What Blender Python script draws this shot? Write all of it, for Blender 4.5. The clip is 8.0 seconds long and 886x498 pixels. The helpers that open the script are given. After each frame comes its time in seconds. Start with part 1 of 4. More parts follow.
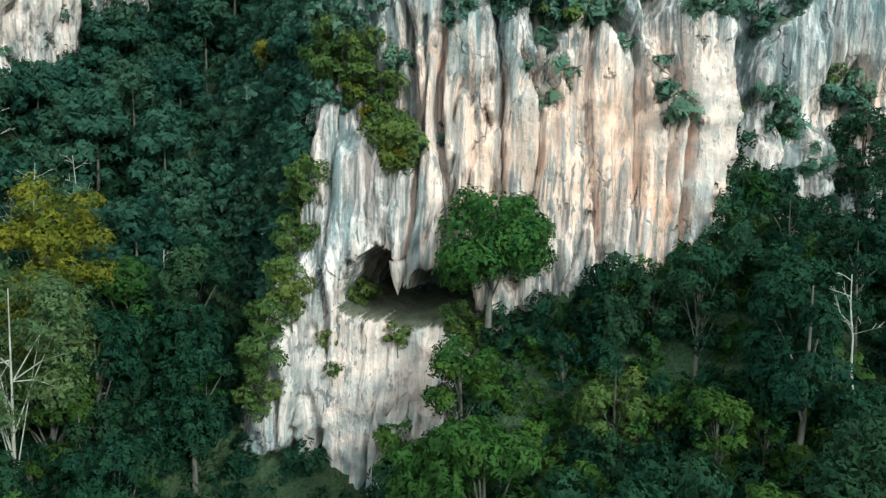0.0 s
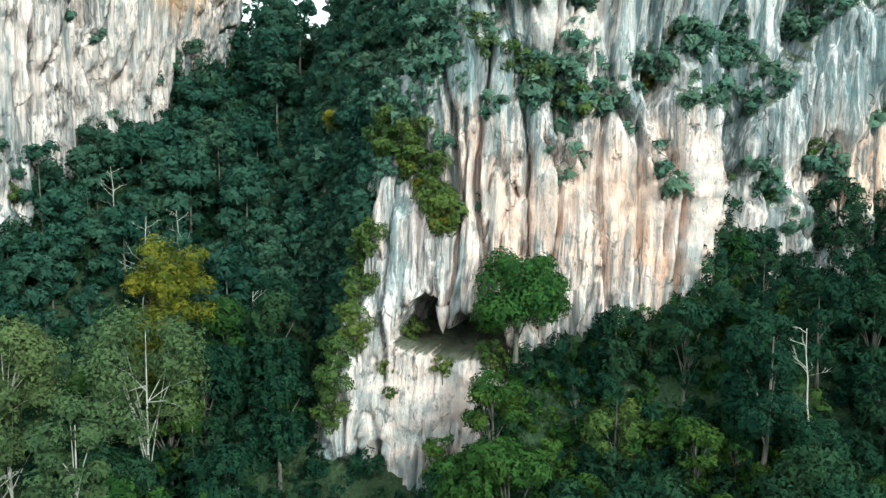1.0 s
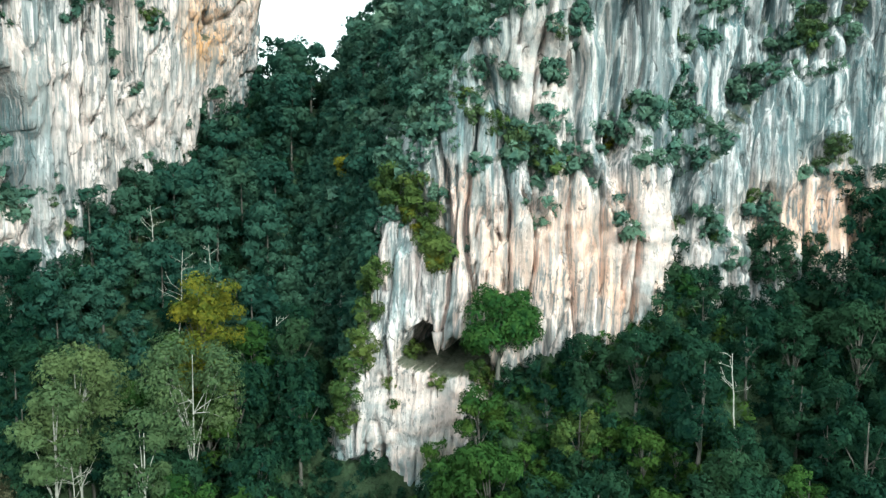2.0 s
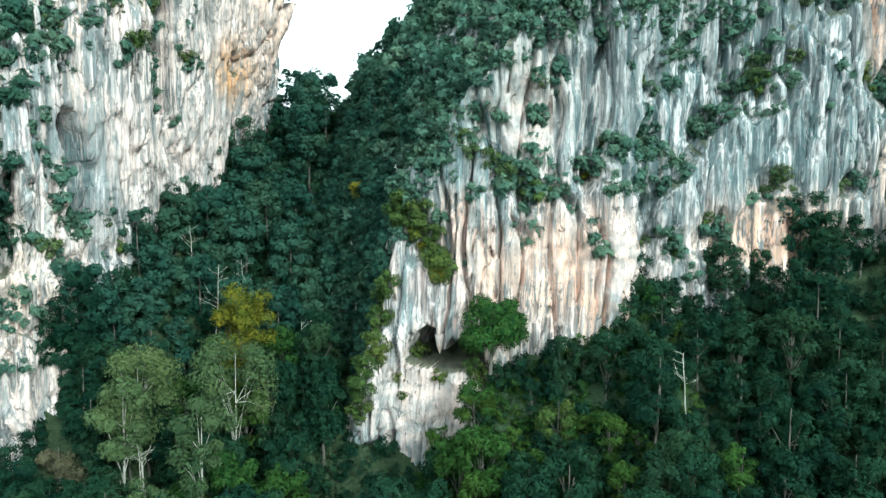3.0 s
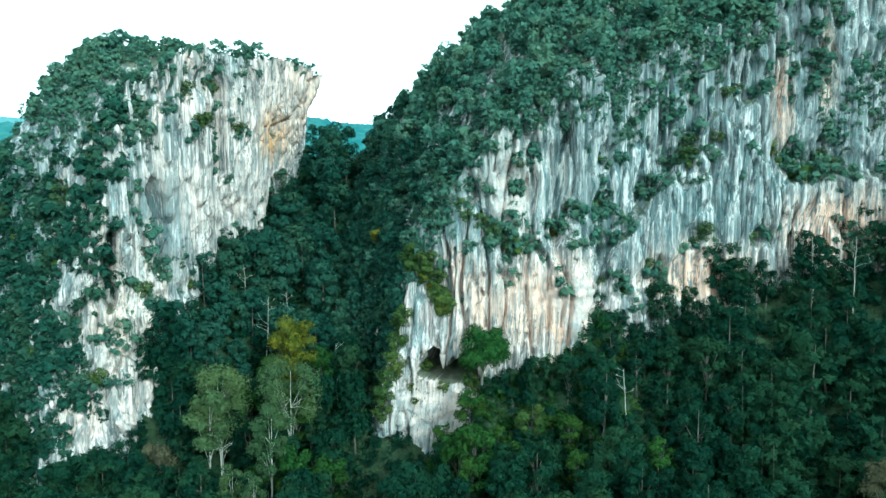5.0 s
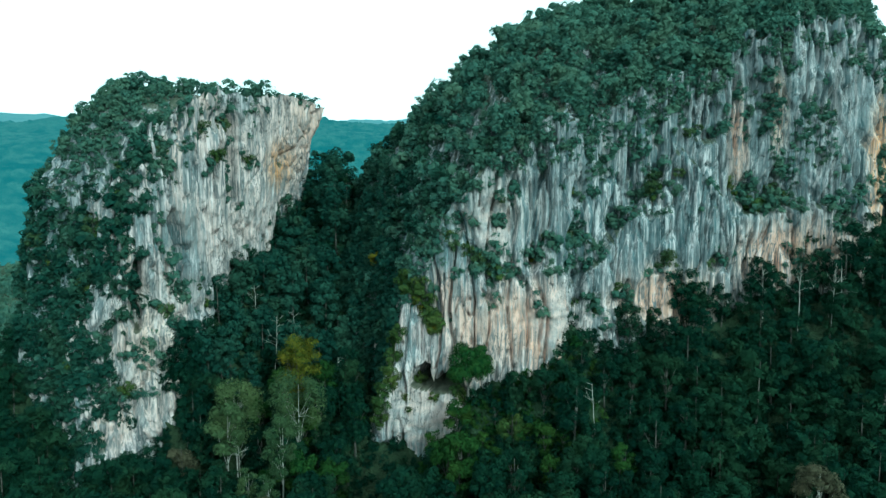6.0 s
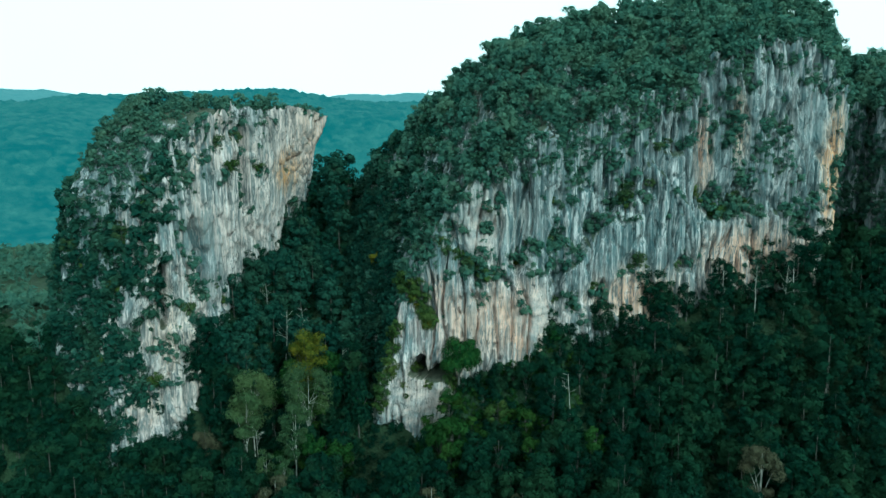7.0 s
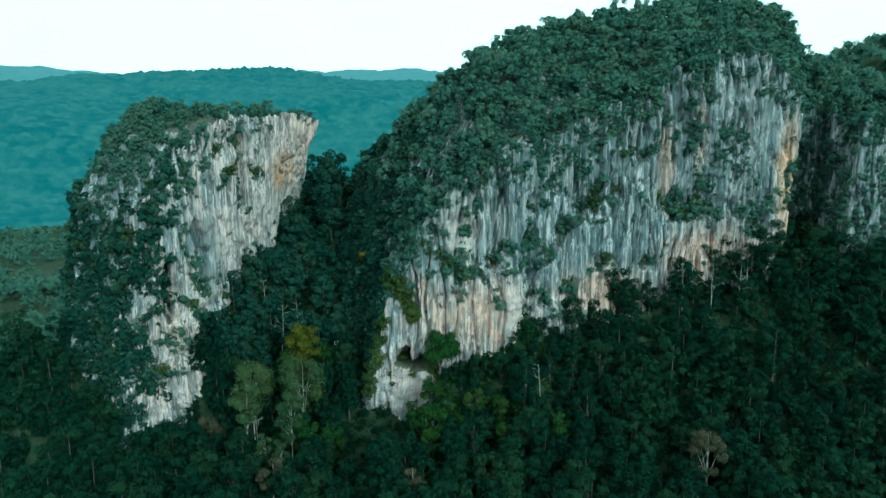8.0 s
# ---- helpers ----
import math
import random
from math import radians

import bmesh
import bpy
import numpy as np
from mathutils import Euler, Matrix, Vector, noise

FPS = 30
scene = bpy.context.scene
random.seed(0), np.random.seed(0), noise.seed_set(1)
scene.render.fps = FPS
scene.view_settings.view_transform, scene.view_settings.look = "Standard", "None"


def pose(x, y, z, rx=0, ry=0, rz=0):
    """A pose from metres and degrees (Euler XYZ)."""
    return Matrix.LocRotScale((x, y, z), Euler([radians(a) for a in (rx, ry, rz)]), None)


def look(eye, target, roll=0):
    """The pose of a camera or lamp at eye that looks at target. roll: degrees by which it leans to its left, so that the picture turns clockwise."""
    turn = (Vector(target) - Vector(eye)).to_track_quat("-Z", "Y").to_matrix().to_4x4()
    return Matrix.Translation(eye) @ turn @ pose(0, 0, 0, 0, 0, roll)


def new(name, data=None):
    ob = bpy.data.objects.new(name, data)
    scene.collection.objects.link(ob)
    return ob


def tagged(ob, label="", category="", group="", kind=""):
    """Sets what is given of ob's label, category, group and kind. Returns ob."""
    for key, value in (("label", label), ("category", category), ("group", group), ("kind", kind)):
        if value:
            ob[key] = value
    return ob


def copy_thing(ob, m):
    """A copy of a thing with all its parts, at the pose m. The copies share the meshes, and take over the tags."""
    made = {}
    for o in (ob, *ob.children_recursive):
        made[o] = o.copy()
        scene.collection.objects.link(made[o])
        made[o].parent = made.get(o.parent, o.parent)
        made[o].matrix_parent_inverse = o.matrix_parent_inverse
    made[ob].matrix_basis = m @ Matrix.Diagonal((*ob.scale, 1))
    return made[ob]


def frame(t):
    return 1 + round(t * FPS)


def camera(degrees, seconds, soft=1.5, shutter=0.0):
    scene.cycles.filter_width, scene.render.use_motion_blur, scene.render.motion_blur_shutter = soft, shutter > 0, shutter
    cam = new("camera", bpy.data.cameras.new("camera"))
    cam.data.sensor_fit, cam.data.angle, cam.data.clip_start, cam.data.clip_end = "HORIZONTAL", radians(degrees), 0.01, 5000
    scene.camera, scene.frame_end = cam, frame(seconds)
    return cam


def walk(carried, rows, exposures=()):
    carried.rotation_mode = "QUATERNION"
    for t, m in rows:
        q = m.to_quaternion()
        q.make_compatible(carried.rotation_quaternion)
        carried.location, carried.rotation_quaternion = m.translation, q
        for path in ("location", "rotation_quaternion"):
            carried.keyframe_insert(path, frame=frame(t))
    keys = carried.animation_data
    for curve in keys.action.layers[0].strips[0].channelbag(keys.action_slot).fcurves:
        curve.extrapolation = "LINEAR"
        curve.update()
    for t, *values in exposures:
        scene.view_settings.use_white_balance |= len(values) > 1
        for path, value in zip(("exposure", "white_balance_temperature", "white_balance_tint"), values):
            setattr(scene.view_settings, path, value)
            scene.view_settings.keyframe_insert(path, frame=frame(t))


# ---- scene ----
cam = camera(62.3, 8.0, soft=1.42)
METRES, EYE, TILT, LEAN, TURN = 200.0, 60.0, -5.0, 0.0, 0.0
ROWS = [
    (0.0, 0.0, 0.0, 0.0, 0.0, 0.0, -0.0),
    (0.5, 0.0018, -0.0466, 0.016, 2.62, -0.18, -0.22),
    (1.0, 0.005, -0.1038, 0.0375, 3.39, -0.18, -0.22),
    (1.5, 0.0108, -0.1551, 0.0569, 3.4, -0.24, -0.2),
    (3.0, 0.023, -0.3298, 0.0819, 3.49, 0.1, -0.14),
    (3.5, 0.024, -0.3918, 0.0907, 3.54, 0.15, -0.14),
    (4.0, 0.0235, -0.4601, 0.1071, 3.53, -0.12, -0.05),
    (4.5, 0.026, -0.5148, 0.1259, 3.51, -0.44, 0.08),
    (6.0, 0.0523, -0.6932, 0.2049, 3.26, -1.27, 0.19),
    (6.5, 0.0595, -0.7568, 0.2315, 3.21, -2.21, 0.22),
    (7.0, 0.0691, -0.8203, 0.2653, 3.15, -3.53, 0.35),
    (7.5, 0.0849, -0.8718, 0.2939, 3.13, -4.59, 0.43),
    (8.0, 0.1059, -0.9267, 0.3247, 3.03, -5.65, 0.46),
]
EXPOSURES = [
    (0.0, 0.2, 5400, -16), (1.5, 0.5, 5400, -15), (3.0, 0.46, 5200, -17), (4.7, 0.42, 4680, -31),
    (5.8, -0.30, 4550, -34), (6.3, -0.62, 4540, -36), (8.0, -0.66, 4480, -38),
]
walk(cam, [(t, pose(0, 0, EYE, TILT, LEAN, TURN) @ pose(METRES * x, METRES * y, METRES * z, 90 + pitch, roll, yaw)) for t, x, y, z, yaw, pitch, roll in ROWS], EXPOSURES)

# ---- world and sun ----
SUN_EL, SUN_AZ = 24.0, 146.0  # degrees; azimuth clockwise from +y, the sun stands behind the camera
world = bpy.data.worlds.new("sky")
world.use_nodes = True
scene.world = world
wn = world.node_tree.nodes
sky = wn.new("ShaderNodeTexSky")
sky.sky_type = "NISHITA"
sky.sun_disc = False
sky.sun_elevation, sky.sun_rotation = radians(SUN_EL), radians(SUN_AZ)
sky.air_density, sky.dust_density, sky.ozone_density = 1.0, 4.0, 1.0
wn["Background"].inputs["Strength"].default_value = 0.12
# a bright, even layer of cloud over the blue
cloud = wn.new("ShaderNodeTexNoise")
cloud.inputs["Scale"].default_value, cloud.inputs["Detail"].default_value = 1.6, 4.0
cloud_tone = wn.new("ShaderNodeMapRange")
cloud_tone.inputs["From Min"].default_value, cloud_tone.inputs["From Max"].default_value = 0.3, 0.7
cloud_tone.inputs["To Min"].default_value, cloud_tone.inputs["To Max"].default_value = 20.5, 22.5
cover = wn.new("ShaderNodeMix")
cover.data_type = "RGBA"
cover.inputs[0].default_value = 0.85
world.node_tree.links.new(cloud.outputs[0], cloud_tone.inputs["Value"])
world.node_tree.links.new(sky.outputs[0], cover.inputs[6])
cloud_tint = wn.new("ShaderNodeMix")
cloud_tint.data_type, cloud_tint.blend_type = "RGBA", "MULTIPLY"
cloud_tint.inputs[0].default_value = 1.0
cloud_tint.inputs[7].default_value = (1.10, 1.0, 0.96, 1)
world.node_tree.links.new(cloud_tone.outputs[0], cloud_tint.inputs[6])
world.node_tree.links.new(cloud_tint.outputs[2], cover.inputs[7])
world.node_tree.links.new(cover.outputs[2], wn["Background"].inputs["Color"])
sun_data = bpy.data.lights.new("sun", "SUN")
sun_data.energy, sun_data.angle, sun_data.color = 3.5, radians(9), (1.0, 0.91, 0.83)
sun = new("sun", sun_data)
_d = Vector((math.sin(radians(SUN_AZ)) * math.cos(radians(SUN_EL)), math.cos(radians(SUN_AZ)) * math.cos(radians(SUN_EL)), math.sin(radians(SUN_EL))))
sun.matrix_world = look(_d * 400, (0, 0, 0))


# ---- materials ----
class Nodes:
    """A small helper to write node trees."""

    def __init__(self, name):
        self.mat = bpy.data.materials.new(name)
        self.mat.use_nodes = True
        self.t = self.mat.node_tree
        self.t.nodes.clear()
        self.out = self.t.nodes.new("ShaderNodeOutputMaterial")

    def put(self, socket, value):
        if hasattr(value, "is_output"):
            self.t.links.new(value, socket)
        elif isinstance(value, tuple) and len(value) == 3 and socket.type == "RGBA":
            socket.default_value = (*value, 1)
        else:
            socket.default_value = value

    def node(self, kind, ins=None, **props):
        n = self.t.nodes.new(kind)
        for k, v in props.items():
            setattr(n, k, v)
        for k, v in (ins or {}).items():
            self.put(n.inputs[k], v)
        return n

    def pos(self, scale=(1, 1, 1)):
        g = self.node("ShaderNodeNewGeometry")
        return self.node("ShaderNodeVectorMath", {0: g.outputs["Position"], 1: scale}, operation="MULTIPLY").outputs[0]

    def noise(self, vec, scale, detail=4.0, rough=0.55, dist=0.0):
        return self.node("ShaderNodeTexNoise", {"Vector": vec, "Scale": scale, "Detail": detail, "Roughness": rough, "Distortion": dist}).outputs[0]

    def ramp(self, fac, lo, hi, a=0.0, b=1.0):
        n = self.node("ShaderNodeMapRange", {"Value": fac, "From Min": lo, "From Max": hi, "To Min": a, "To Max": b})
        return n.outputs[0]

    def math(self, op, a, b=0.0):
        return self.node("ShaderNodeMath", {0: a, 1: b}, operation=op).outputs[0]

    def mix(self, fac, a, b, blend="MIX"):
        n = self.node("ShaderNodeMix", data_type="RGBA", blend_type=blend)
        self.put(n.inputs[0], fac)
        self.put(n.inputs[6], a)
        self.put(n.inputs[7], b)
        return n.outputs[2]

    def near(self, centre, radii, soft=0.5):
        """1 inside an ellipsoid of the world, 0 outside it."""
        g = self.node("ShaderNodeNewGeometry").outputs["Position"]
        d = self.node("ShaderNodeVectorMath", {0: g, 1: centre}, operation="SUBTRACT").outputs[0]
        d = self.node("ShaderNodeVectorMath", {0: d, 1: radii}, operation="DIVIDE").outputs[0]
        d = self.node("ShaderNodeVectorMath", {0: d}, operation="LENGTH").outputs["Value"]
        return self.ramp(d, 1.0 + soft, 1.0 - soft)

    def finish(self, colour, rough=0.9, bump=None, strength=0.4, distance=0.3, spec=0.2):
        p = self.node("ShaderNodeBsdfPrincipled", {"Base Color": colour, "Roughness": rough, "Specular IOR Level": spec})
        if bump is not None:
            b = self.node("ShaderNodeBump", {"Height": bump, "Strength": strength, "Distance": distance})
            self.t.links.new(b.outputs[0], p.inputs["Normal"])
        self.t.links.new(p.outputs[0], self.out.inputs[0])
        return self.mat


def limestone(name, stains_and_shade, dark_zone=None, teal_zones=(), worn_zones=()):
    """Fresh peach-white stone low down, grey weathered stone above ("patina"), with curtains and drips of algae."""
    m = Nodes(name)
    # coordinates bent a little, so that no streak runs dead straight
    g0 = m.node("ShaderNodeNewGeometry").outputs["Position"]
    bend = m.node("ShaderNodeTexNoise", {"Vector": g0, "Scale": 0.09, "Detail": 2.0}).outputs["Color"]
    bend = m.node("ShaderNodeVectorMath", {0: bend, 1: (0.8, 0.8, 0.8)}, operation="MULTIPLY").outputs[0]
    warped = m.node("ShaderNodeVectorMath", {0: g0, 1: bend}, operation="ADD").outputs[0]

    def streak(zs, scale, detail=3, rough=0.6):
        v = m.node("ShaderNodeVectorMath", {0: warped, 1: (1, 1, zs)}, operation="MULTIPLY").outputs[0]
        return m.noise(v, scale, detail, rough)

    mul = lambda a, b: m.math("MULTIPLY", a, b)
    curtain = streak(0.045, 0.46, 4, 0.62)
    drip = streak(0.028, 0.62, 4, 0.62)
    line = streak(0.04, 1.7, 2)
    band = streak(0.05, 0.20, 3, 0.55)
    brk = streak(0.30, 0.28, 3)
    blot = m.noise(m.pos(), 0.06, 4, 0.55)
    patch = m.noise(m.pos((1, 1, 0.5)), 0.085, 4, 0.6)
    patch2 = m.noise(m.pos((1, 1, 0.4)), 0.17, 3, 0.6)
    grain = m.noise(m.pos((1, 1, 0.6)), 1.5, 5, 0.7)
    mott = m.noise(m.pos((1, 1, 0.55)), 0.55, 5, 0.65)
    old = m.node("ShaderNodeAttribute", attribute_name="patina").outputs["Fac"]
    old = m.ramp(m.math("ADD", old, m.math("SUBTRACT", mul(patch, 0.9), 0.45)), 0.30, 0.72)
    fresh = m.mix(m.ramp(blot, 0.42, 0.58), (0.66, 0.52, 0.48), (0.64, 0.565, 0.555))
    fresh = m.mix(mul(m.ramp(m.noise(m.pos((1, 1, 0.35)), 0.10, 4, 0.6), 0.50, 0.66), 0.65), fresh, (0.66, 0.46, 0.37))
    fresh = m.mix(m.ramp(mott, 0.50, 0.68, 0.0, 0.42), fresh, (0.42, 0.37, 0.35))
    grey = m.mix(m.ramp(band, 0.42, 0.58), (0.48, 0.45, 0.44), (0.23, 0.25, 0.255))
    grey = m.mix(m.ramp(mott, 0.50, 0.66, 0.0, 0.65), grey, (0.17, 0.185, 0.18))
    base = m.mix(old, fresh, grey)
    if dark_zone:
        # straight, narrow fins: dark blue-green lines between pale ones
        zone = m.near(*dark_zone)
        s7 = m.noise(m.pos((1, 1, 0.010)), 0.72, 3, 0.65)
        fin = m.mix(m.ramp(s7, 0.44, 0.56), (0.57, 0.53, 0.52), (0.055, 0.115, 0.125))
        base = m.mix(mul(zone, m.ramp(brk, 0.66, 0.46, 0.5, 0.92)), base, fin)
    bare = 0.0
    for centre, radii, colour, amount in stains_and_shade:
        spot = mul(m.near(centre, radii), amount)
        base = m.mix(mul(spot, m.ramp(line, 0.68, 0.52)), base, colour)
        bare = m.math("MAXIMUM", spot, bare)
    bare = m.ramp(bare, 0.0, 1.0, 1.0, 0.38)
    # broad blue-grey curtains gathered in patches, then dark drips, then fine lines
    k = mul(m.ramp(curtain, 0.49, 0.55), m.ramp(patch, 0.38, 0.58, 0.40, 0.96))
    k = mul(k, bare)
    base = m.mix(k, base, m.mix(m.ramp(mott, 0.4, 0.6), (0.10, 0.145, 0.152), (0.22, 0.225, 0.225)))
    for centre, radii, amount in teal_zones:
        film = mul(m.near(centre, radii), mul(m.ramp(curtain, 0.44, 0.56), amount))
        base = m.mix(film, base, (0.16, 0.24, 0.25))
    k = mul(m.ramp(drip, 0.475, 0.545), m.ramp(patch2, 0.38, 0.58, 0.30, 0.88))
    k = mul(mul(k, m.ramp(old, 0.0, 1.0, 0.7, 1.0)), bare)
    base = m.mix(k, base, (0.145, 0.175, 0.18))
    k = mul(mul(m.ramp(drip, 0.545, 0.60), m.ramp(brk, 0.36, 0.50, 0.35, 1.0)), m.ramp(old, 0.0, 1.0, 0.65, 1.0))
    base = m.mix(mul(mul(k, bare), 0.92), base, (0.040, 0.066, 0.072))
    k = mul(m.ramp(line, 0.50, 0.60), m.ramp(blot, 0.40, 0.60, 0.35, 0.85))
    base = m.mix(k, base, (0.10, 0.112, 0.115))
    base = m.mix(mul(m.ramp(drip, 0.43, 0.34), 0.5), base, (0.75, 0.675, 0.66))
    # smooth, water-worn stone that holds few streaks
    for centre, radii, amount in worn_zones:
        worn = mul(m.near(centre, radii, 0.25), m.ramp(brk, 0.66, 0.50, 0.45, amount))
        tone = m.mix(m.ramp(m.noise(m.pos((0.7, 0.7, 1.3)), 0.26, 6, 0.66), 0.42, 0.58), (0.68, 0.525, 0.47), (0.40, 0.375, 0.365))
        base = m.mix(worn, base, tone)
    pits = m.noise(m.pos((1, 1, 0.5)), 1.0, 3, 0.7)
    base = m.mix(mul(m.ramp(pits, 0.57, 0.64), m.ramp(blot, 0.40, 0.56, 0.15, 0.8)), base, (0.11, 0.115, 0.115))
    base = m.mix(m.ramp(grain, 0.54, 0.76, 0.0, 0.6), base, (0.20, 0.19, 0.185))
    # joints and cracks
    cv = m.node("ShaderNodeVectorMath", {0: warped, 1: (0.20, 0.20, 0.085)}, operation="MULTIPLY").outputs[0]
    wob = m.node("ShaderNodeVectorMath", {0: m.node("ShaderNodeTexNoise", {"Vector": g0, "Scale": 0.6, "Detail": 3.0}).outputs["Color"], 1: (0.22, 0.22, 0.22)}, operation="MULTIPLY").outputs[0]
    cv = m.node("ShaderNodeVectorMath", {0: cv, 1: wob}, operation="ADD").outputs[0]
    joint = m.node("ShaderNodeTexVoronoi", {"Vector": cv, "Scale": 1.0}, feature="DISTANCE_TO_EDGE").outputs["Distance"]
    joint = mul(m.ramp(joint, 0.022, 0.004), m.ramp(brk, 0.52, 0.62))
    base = m.mix(mul(joint, 0.4), base, (0.06, 0.06, 0.06))
    # soil where the rock lies flat enough to hold it
    nz = m.node("ShaderNodeSeparateXYZ", {0: m.node("ShaderNodeNewGeometry").outputs["Normal"]}).outputs["Z"]
    flat = m.ramp(m.math("ADD", nz, mul(m.math("SUBTRACT", grain, 0.5), 0.5)), 0.55, 0.80)
    base = m.mix(mul(flat, 0.88), base, (0.045, 0.056, 0.028))
    h = m.math("SUBTRACT", m.math("ADD", m.math("ADD", mul(line, 0.6), mott), mul(grain, 0.8)), mul(joint, 1.2))
    return m.finish(base, 0.88, h, 0.9, 0.55)


def foliage(name, dark, light, tint, tint_amount=0.5, gap=0.475):
    m = Nodes(name)
    big = m.noise(m.pos(), 0.11, 2, 0.5)
    mid = m.noise(m.pos(), 0.7, 3, 0.6)
    rnd = m.node("ShaderNodeNewGeometry").outputs["Random Per Island"]
    obj = m.node("ShaderNodeObjectInfo").outputs["Random"]
    tree = m.node("ShaderNodeAttribute", attribute_name="tone").outputs["Fac"]
    tone = m.math("FRACT", m.math("ADD", obj, tree))
    c = m.mix(m.ramp(mid, 0.42, 0.60), dark, light)
    c = m.mix(m.math("MULTIPLY", m.ramp(big, 0.52, 0.70), tint_amount), c, tint)
    c = m.mix(m.ramp(tone, 0.72, 0.98, 0.0, 0.6), c, tint)
    c = m.mix(m.ramp(tone, 0.30, 0.0, 0.0, 0.6), c, dark)
    c = m.mix(m.ramp(tone, 0.45, 0.62, 0.0, 0.45), c, light)
    c = m.mix(m.ramp(rnd, 0, 1, 0.0, 0.35), c, light)
    p = m.node("ShaderNodeBsdfPrincipled", {"Base Color": c, "Roughness": 0.7, "Specular IOR Level": 0.05})
    tr = m.node("ShaderNodeBsdfTranslucent", {"Color": c})
    mixs = m.node("ShaderNodeMixShader", {0: 0.30, 1: p.outputs[0], 2: tr.outputs[0]})
    # each spray is many small leaves with gaps between them
    gaps = m.node("ShaderNodeMath", {0: m.noise(m.pos(), 3.4, 1, 0.5), 1: gap}, operation="GREATER_THAN").outputs[0]
    mixs = m.node("ShaderNodeMixShader", {0: gaps, 1: m.node("ShaderNodeBsdfTransparent").outputs[0], 2: mixs.outputs[0]})
    m.t.links.new(mixs.outputs[0], m.out.inputs[0])
    return m.mat


def bark(name, a, b):
    m = Nodes(name)
    n = m.noise(m.pos((1, 1, 0.25)), 2.2, 4, 0.6)
    return m.finish(m.mix(m.ramp(n, 0.35, 0.68), a, b), 0.9, n, 0.5, 0.05)


def forest_floor():
    m = Nodes("forest_floor")
    a = m.noise(m.pos(), 0.16, 5, 0.6)
    b = m.noise(m.pos(), 0.012, 4, 0.55)
    c = m.noise(m.pos(), 0.004, 3, 0.5)
    col = m.mix(m.ramp(a, 0.35, 0.65), (0.016, 0.028, 0.013), (0.034, 0.050, 0.022))
    col = m.mix(m.math("MULTIPLY", m.ramp(b, 0.50, 0.66), 0.45), col, (0.060, 0.10, 0.050))
    col = m.mix(m.math("MULTIPLY", m.ramp(c, 0.52, 0.64), 0.35), col, (0.075, 0.12, 0.065))
    return m.finish(col, 0.95, a, 1.0, 6.0)


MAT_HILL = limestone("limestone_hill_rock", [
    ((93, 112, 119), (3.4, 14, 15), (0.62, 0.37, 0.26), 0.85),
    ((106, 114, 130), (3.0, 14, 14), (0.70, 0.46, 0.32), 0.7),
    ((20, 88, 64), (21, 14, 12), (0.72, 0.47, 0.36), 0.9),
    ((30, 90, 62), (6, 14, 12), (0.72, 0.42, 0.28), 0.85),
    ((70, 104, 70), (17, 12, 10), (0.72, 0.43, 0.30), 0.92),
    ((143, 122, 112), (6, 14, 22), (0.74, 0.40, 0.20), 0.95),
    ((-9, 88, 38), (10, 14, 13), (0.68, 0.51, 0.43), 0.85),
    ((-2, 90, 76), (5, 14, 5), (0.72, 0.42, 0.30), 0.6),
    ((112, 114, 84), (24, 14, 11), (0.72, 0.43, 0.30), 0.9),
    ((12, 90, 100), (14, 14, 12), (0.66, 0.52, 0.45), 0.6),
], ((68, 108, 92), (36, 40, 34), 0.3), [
    ((4, 90, 88), (9, 14, 15), 0.75), ((22, 92, 98), (6, 14, 14), 0.4), ((-14, 88, 24), (14, 14, 8), 0.95),
    ((33, 90, 50), (5, 14, 14), 0.8), ((-13, 90, 62), (4, 14, 12), 0.6),
], [((-9, 86, 34), (11, 16, 12), 0.6), ((31, 90, 66), (6, 14, 10), 0.7), ((13, 90, 96), (6, 14, 9), 0.6)])
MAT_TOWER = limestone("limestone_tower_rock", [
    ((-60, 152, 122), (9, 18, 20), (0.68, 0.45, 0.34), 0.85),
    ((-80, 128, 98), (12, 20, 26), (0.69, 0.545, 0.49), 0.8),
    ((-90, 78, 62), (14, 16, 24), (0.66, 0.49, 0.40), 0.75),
    # shade inside the tall hollow, painted as a dark patch
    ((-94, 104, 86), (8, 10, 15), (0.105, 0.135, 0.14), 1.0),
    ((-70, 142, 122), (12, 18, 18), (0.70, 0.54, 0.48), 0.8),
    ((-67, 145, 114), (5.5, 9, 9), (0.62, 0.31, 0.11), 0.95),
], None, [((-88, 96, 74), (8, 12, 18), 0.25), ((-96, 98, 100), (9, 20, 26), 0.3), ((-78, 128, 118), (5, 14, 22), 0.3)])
MAT_FLOOR = forest_floor()


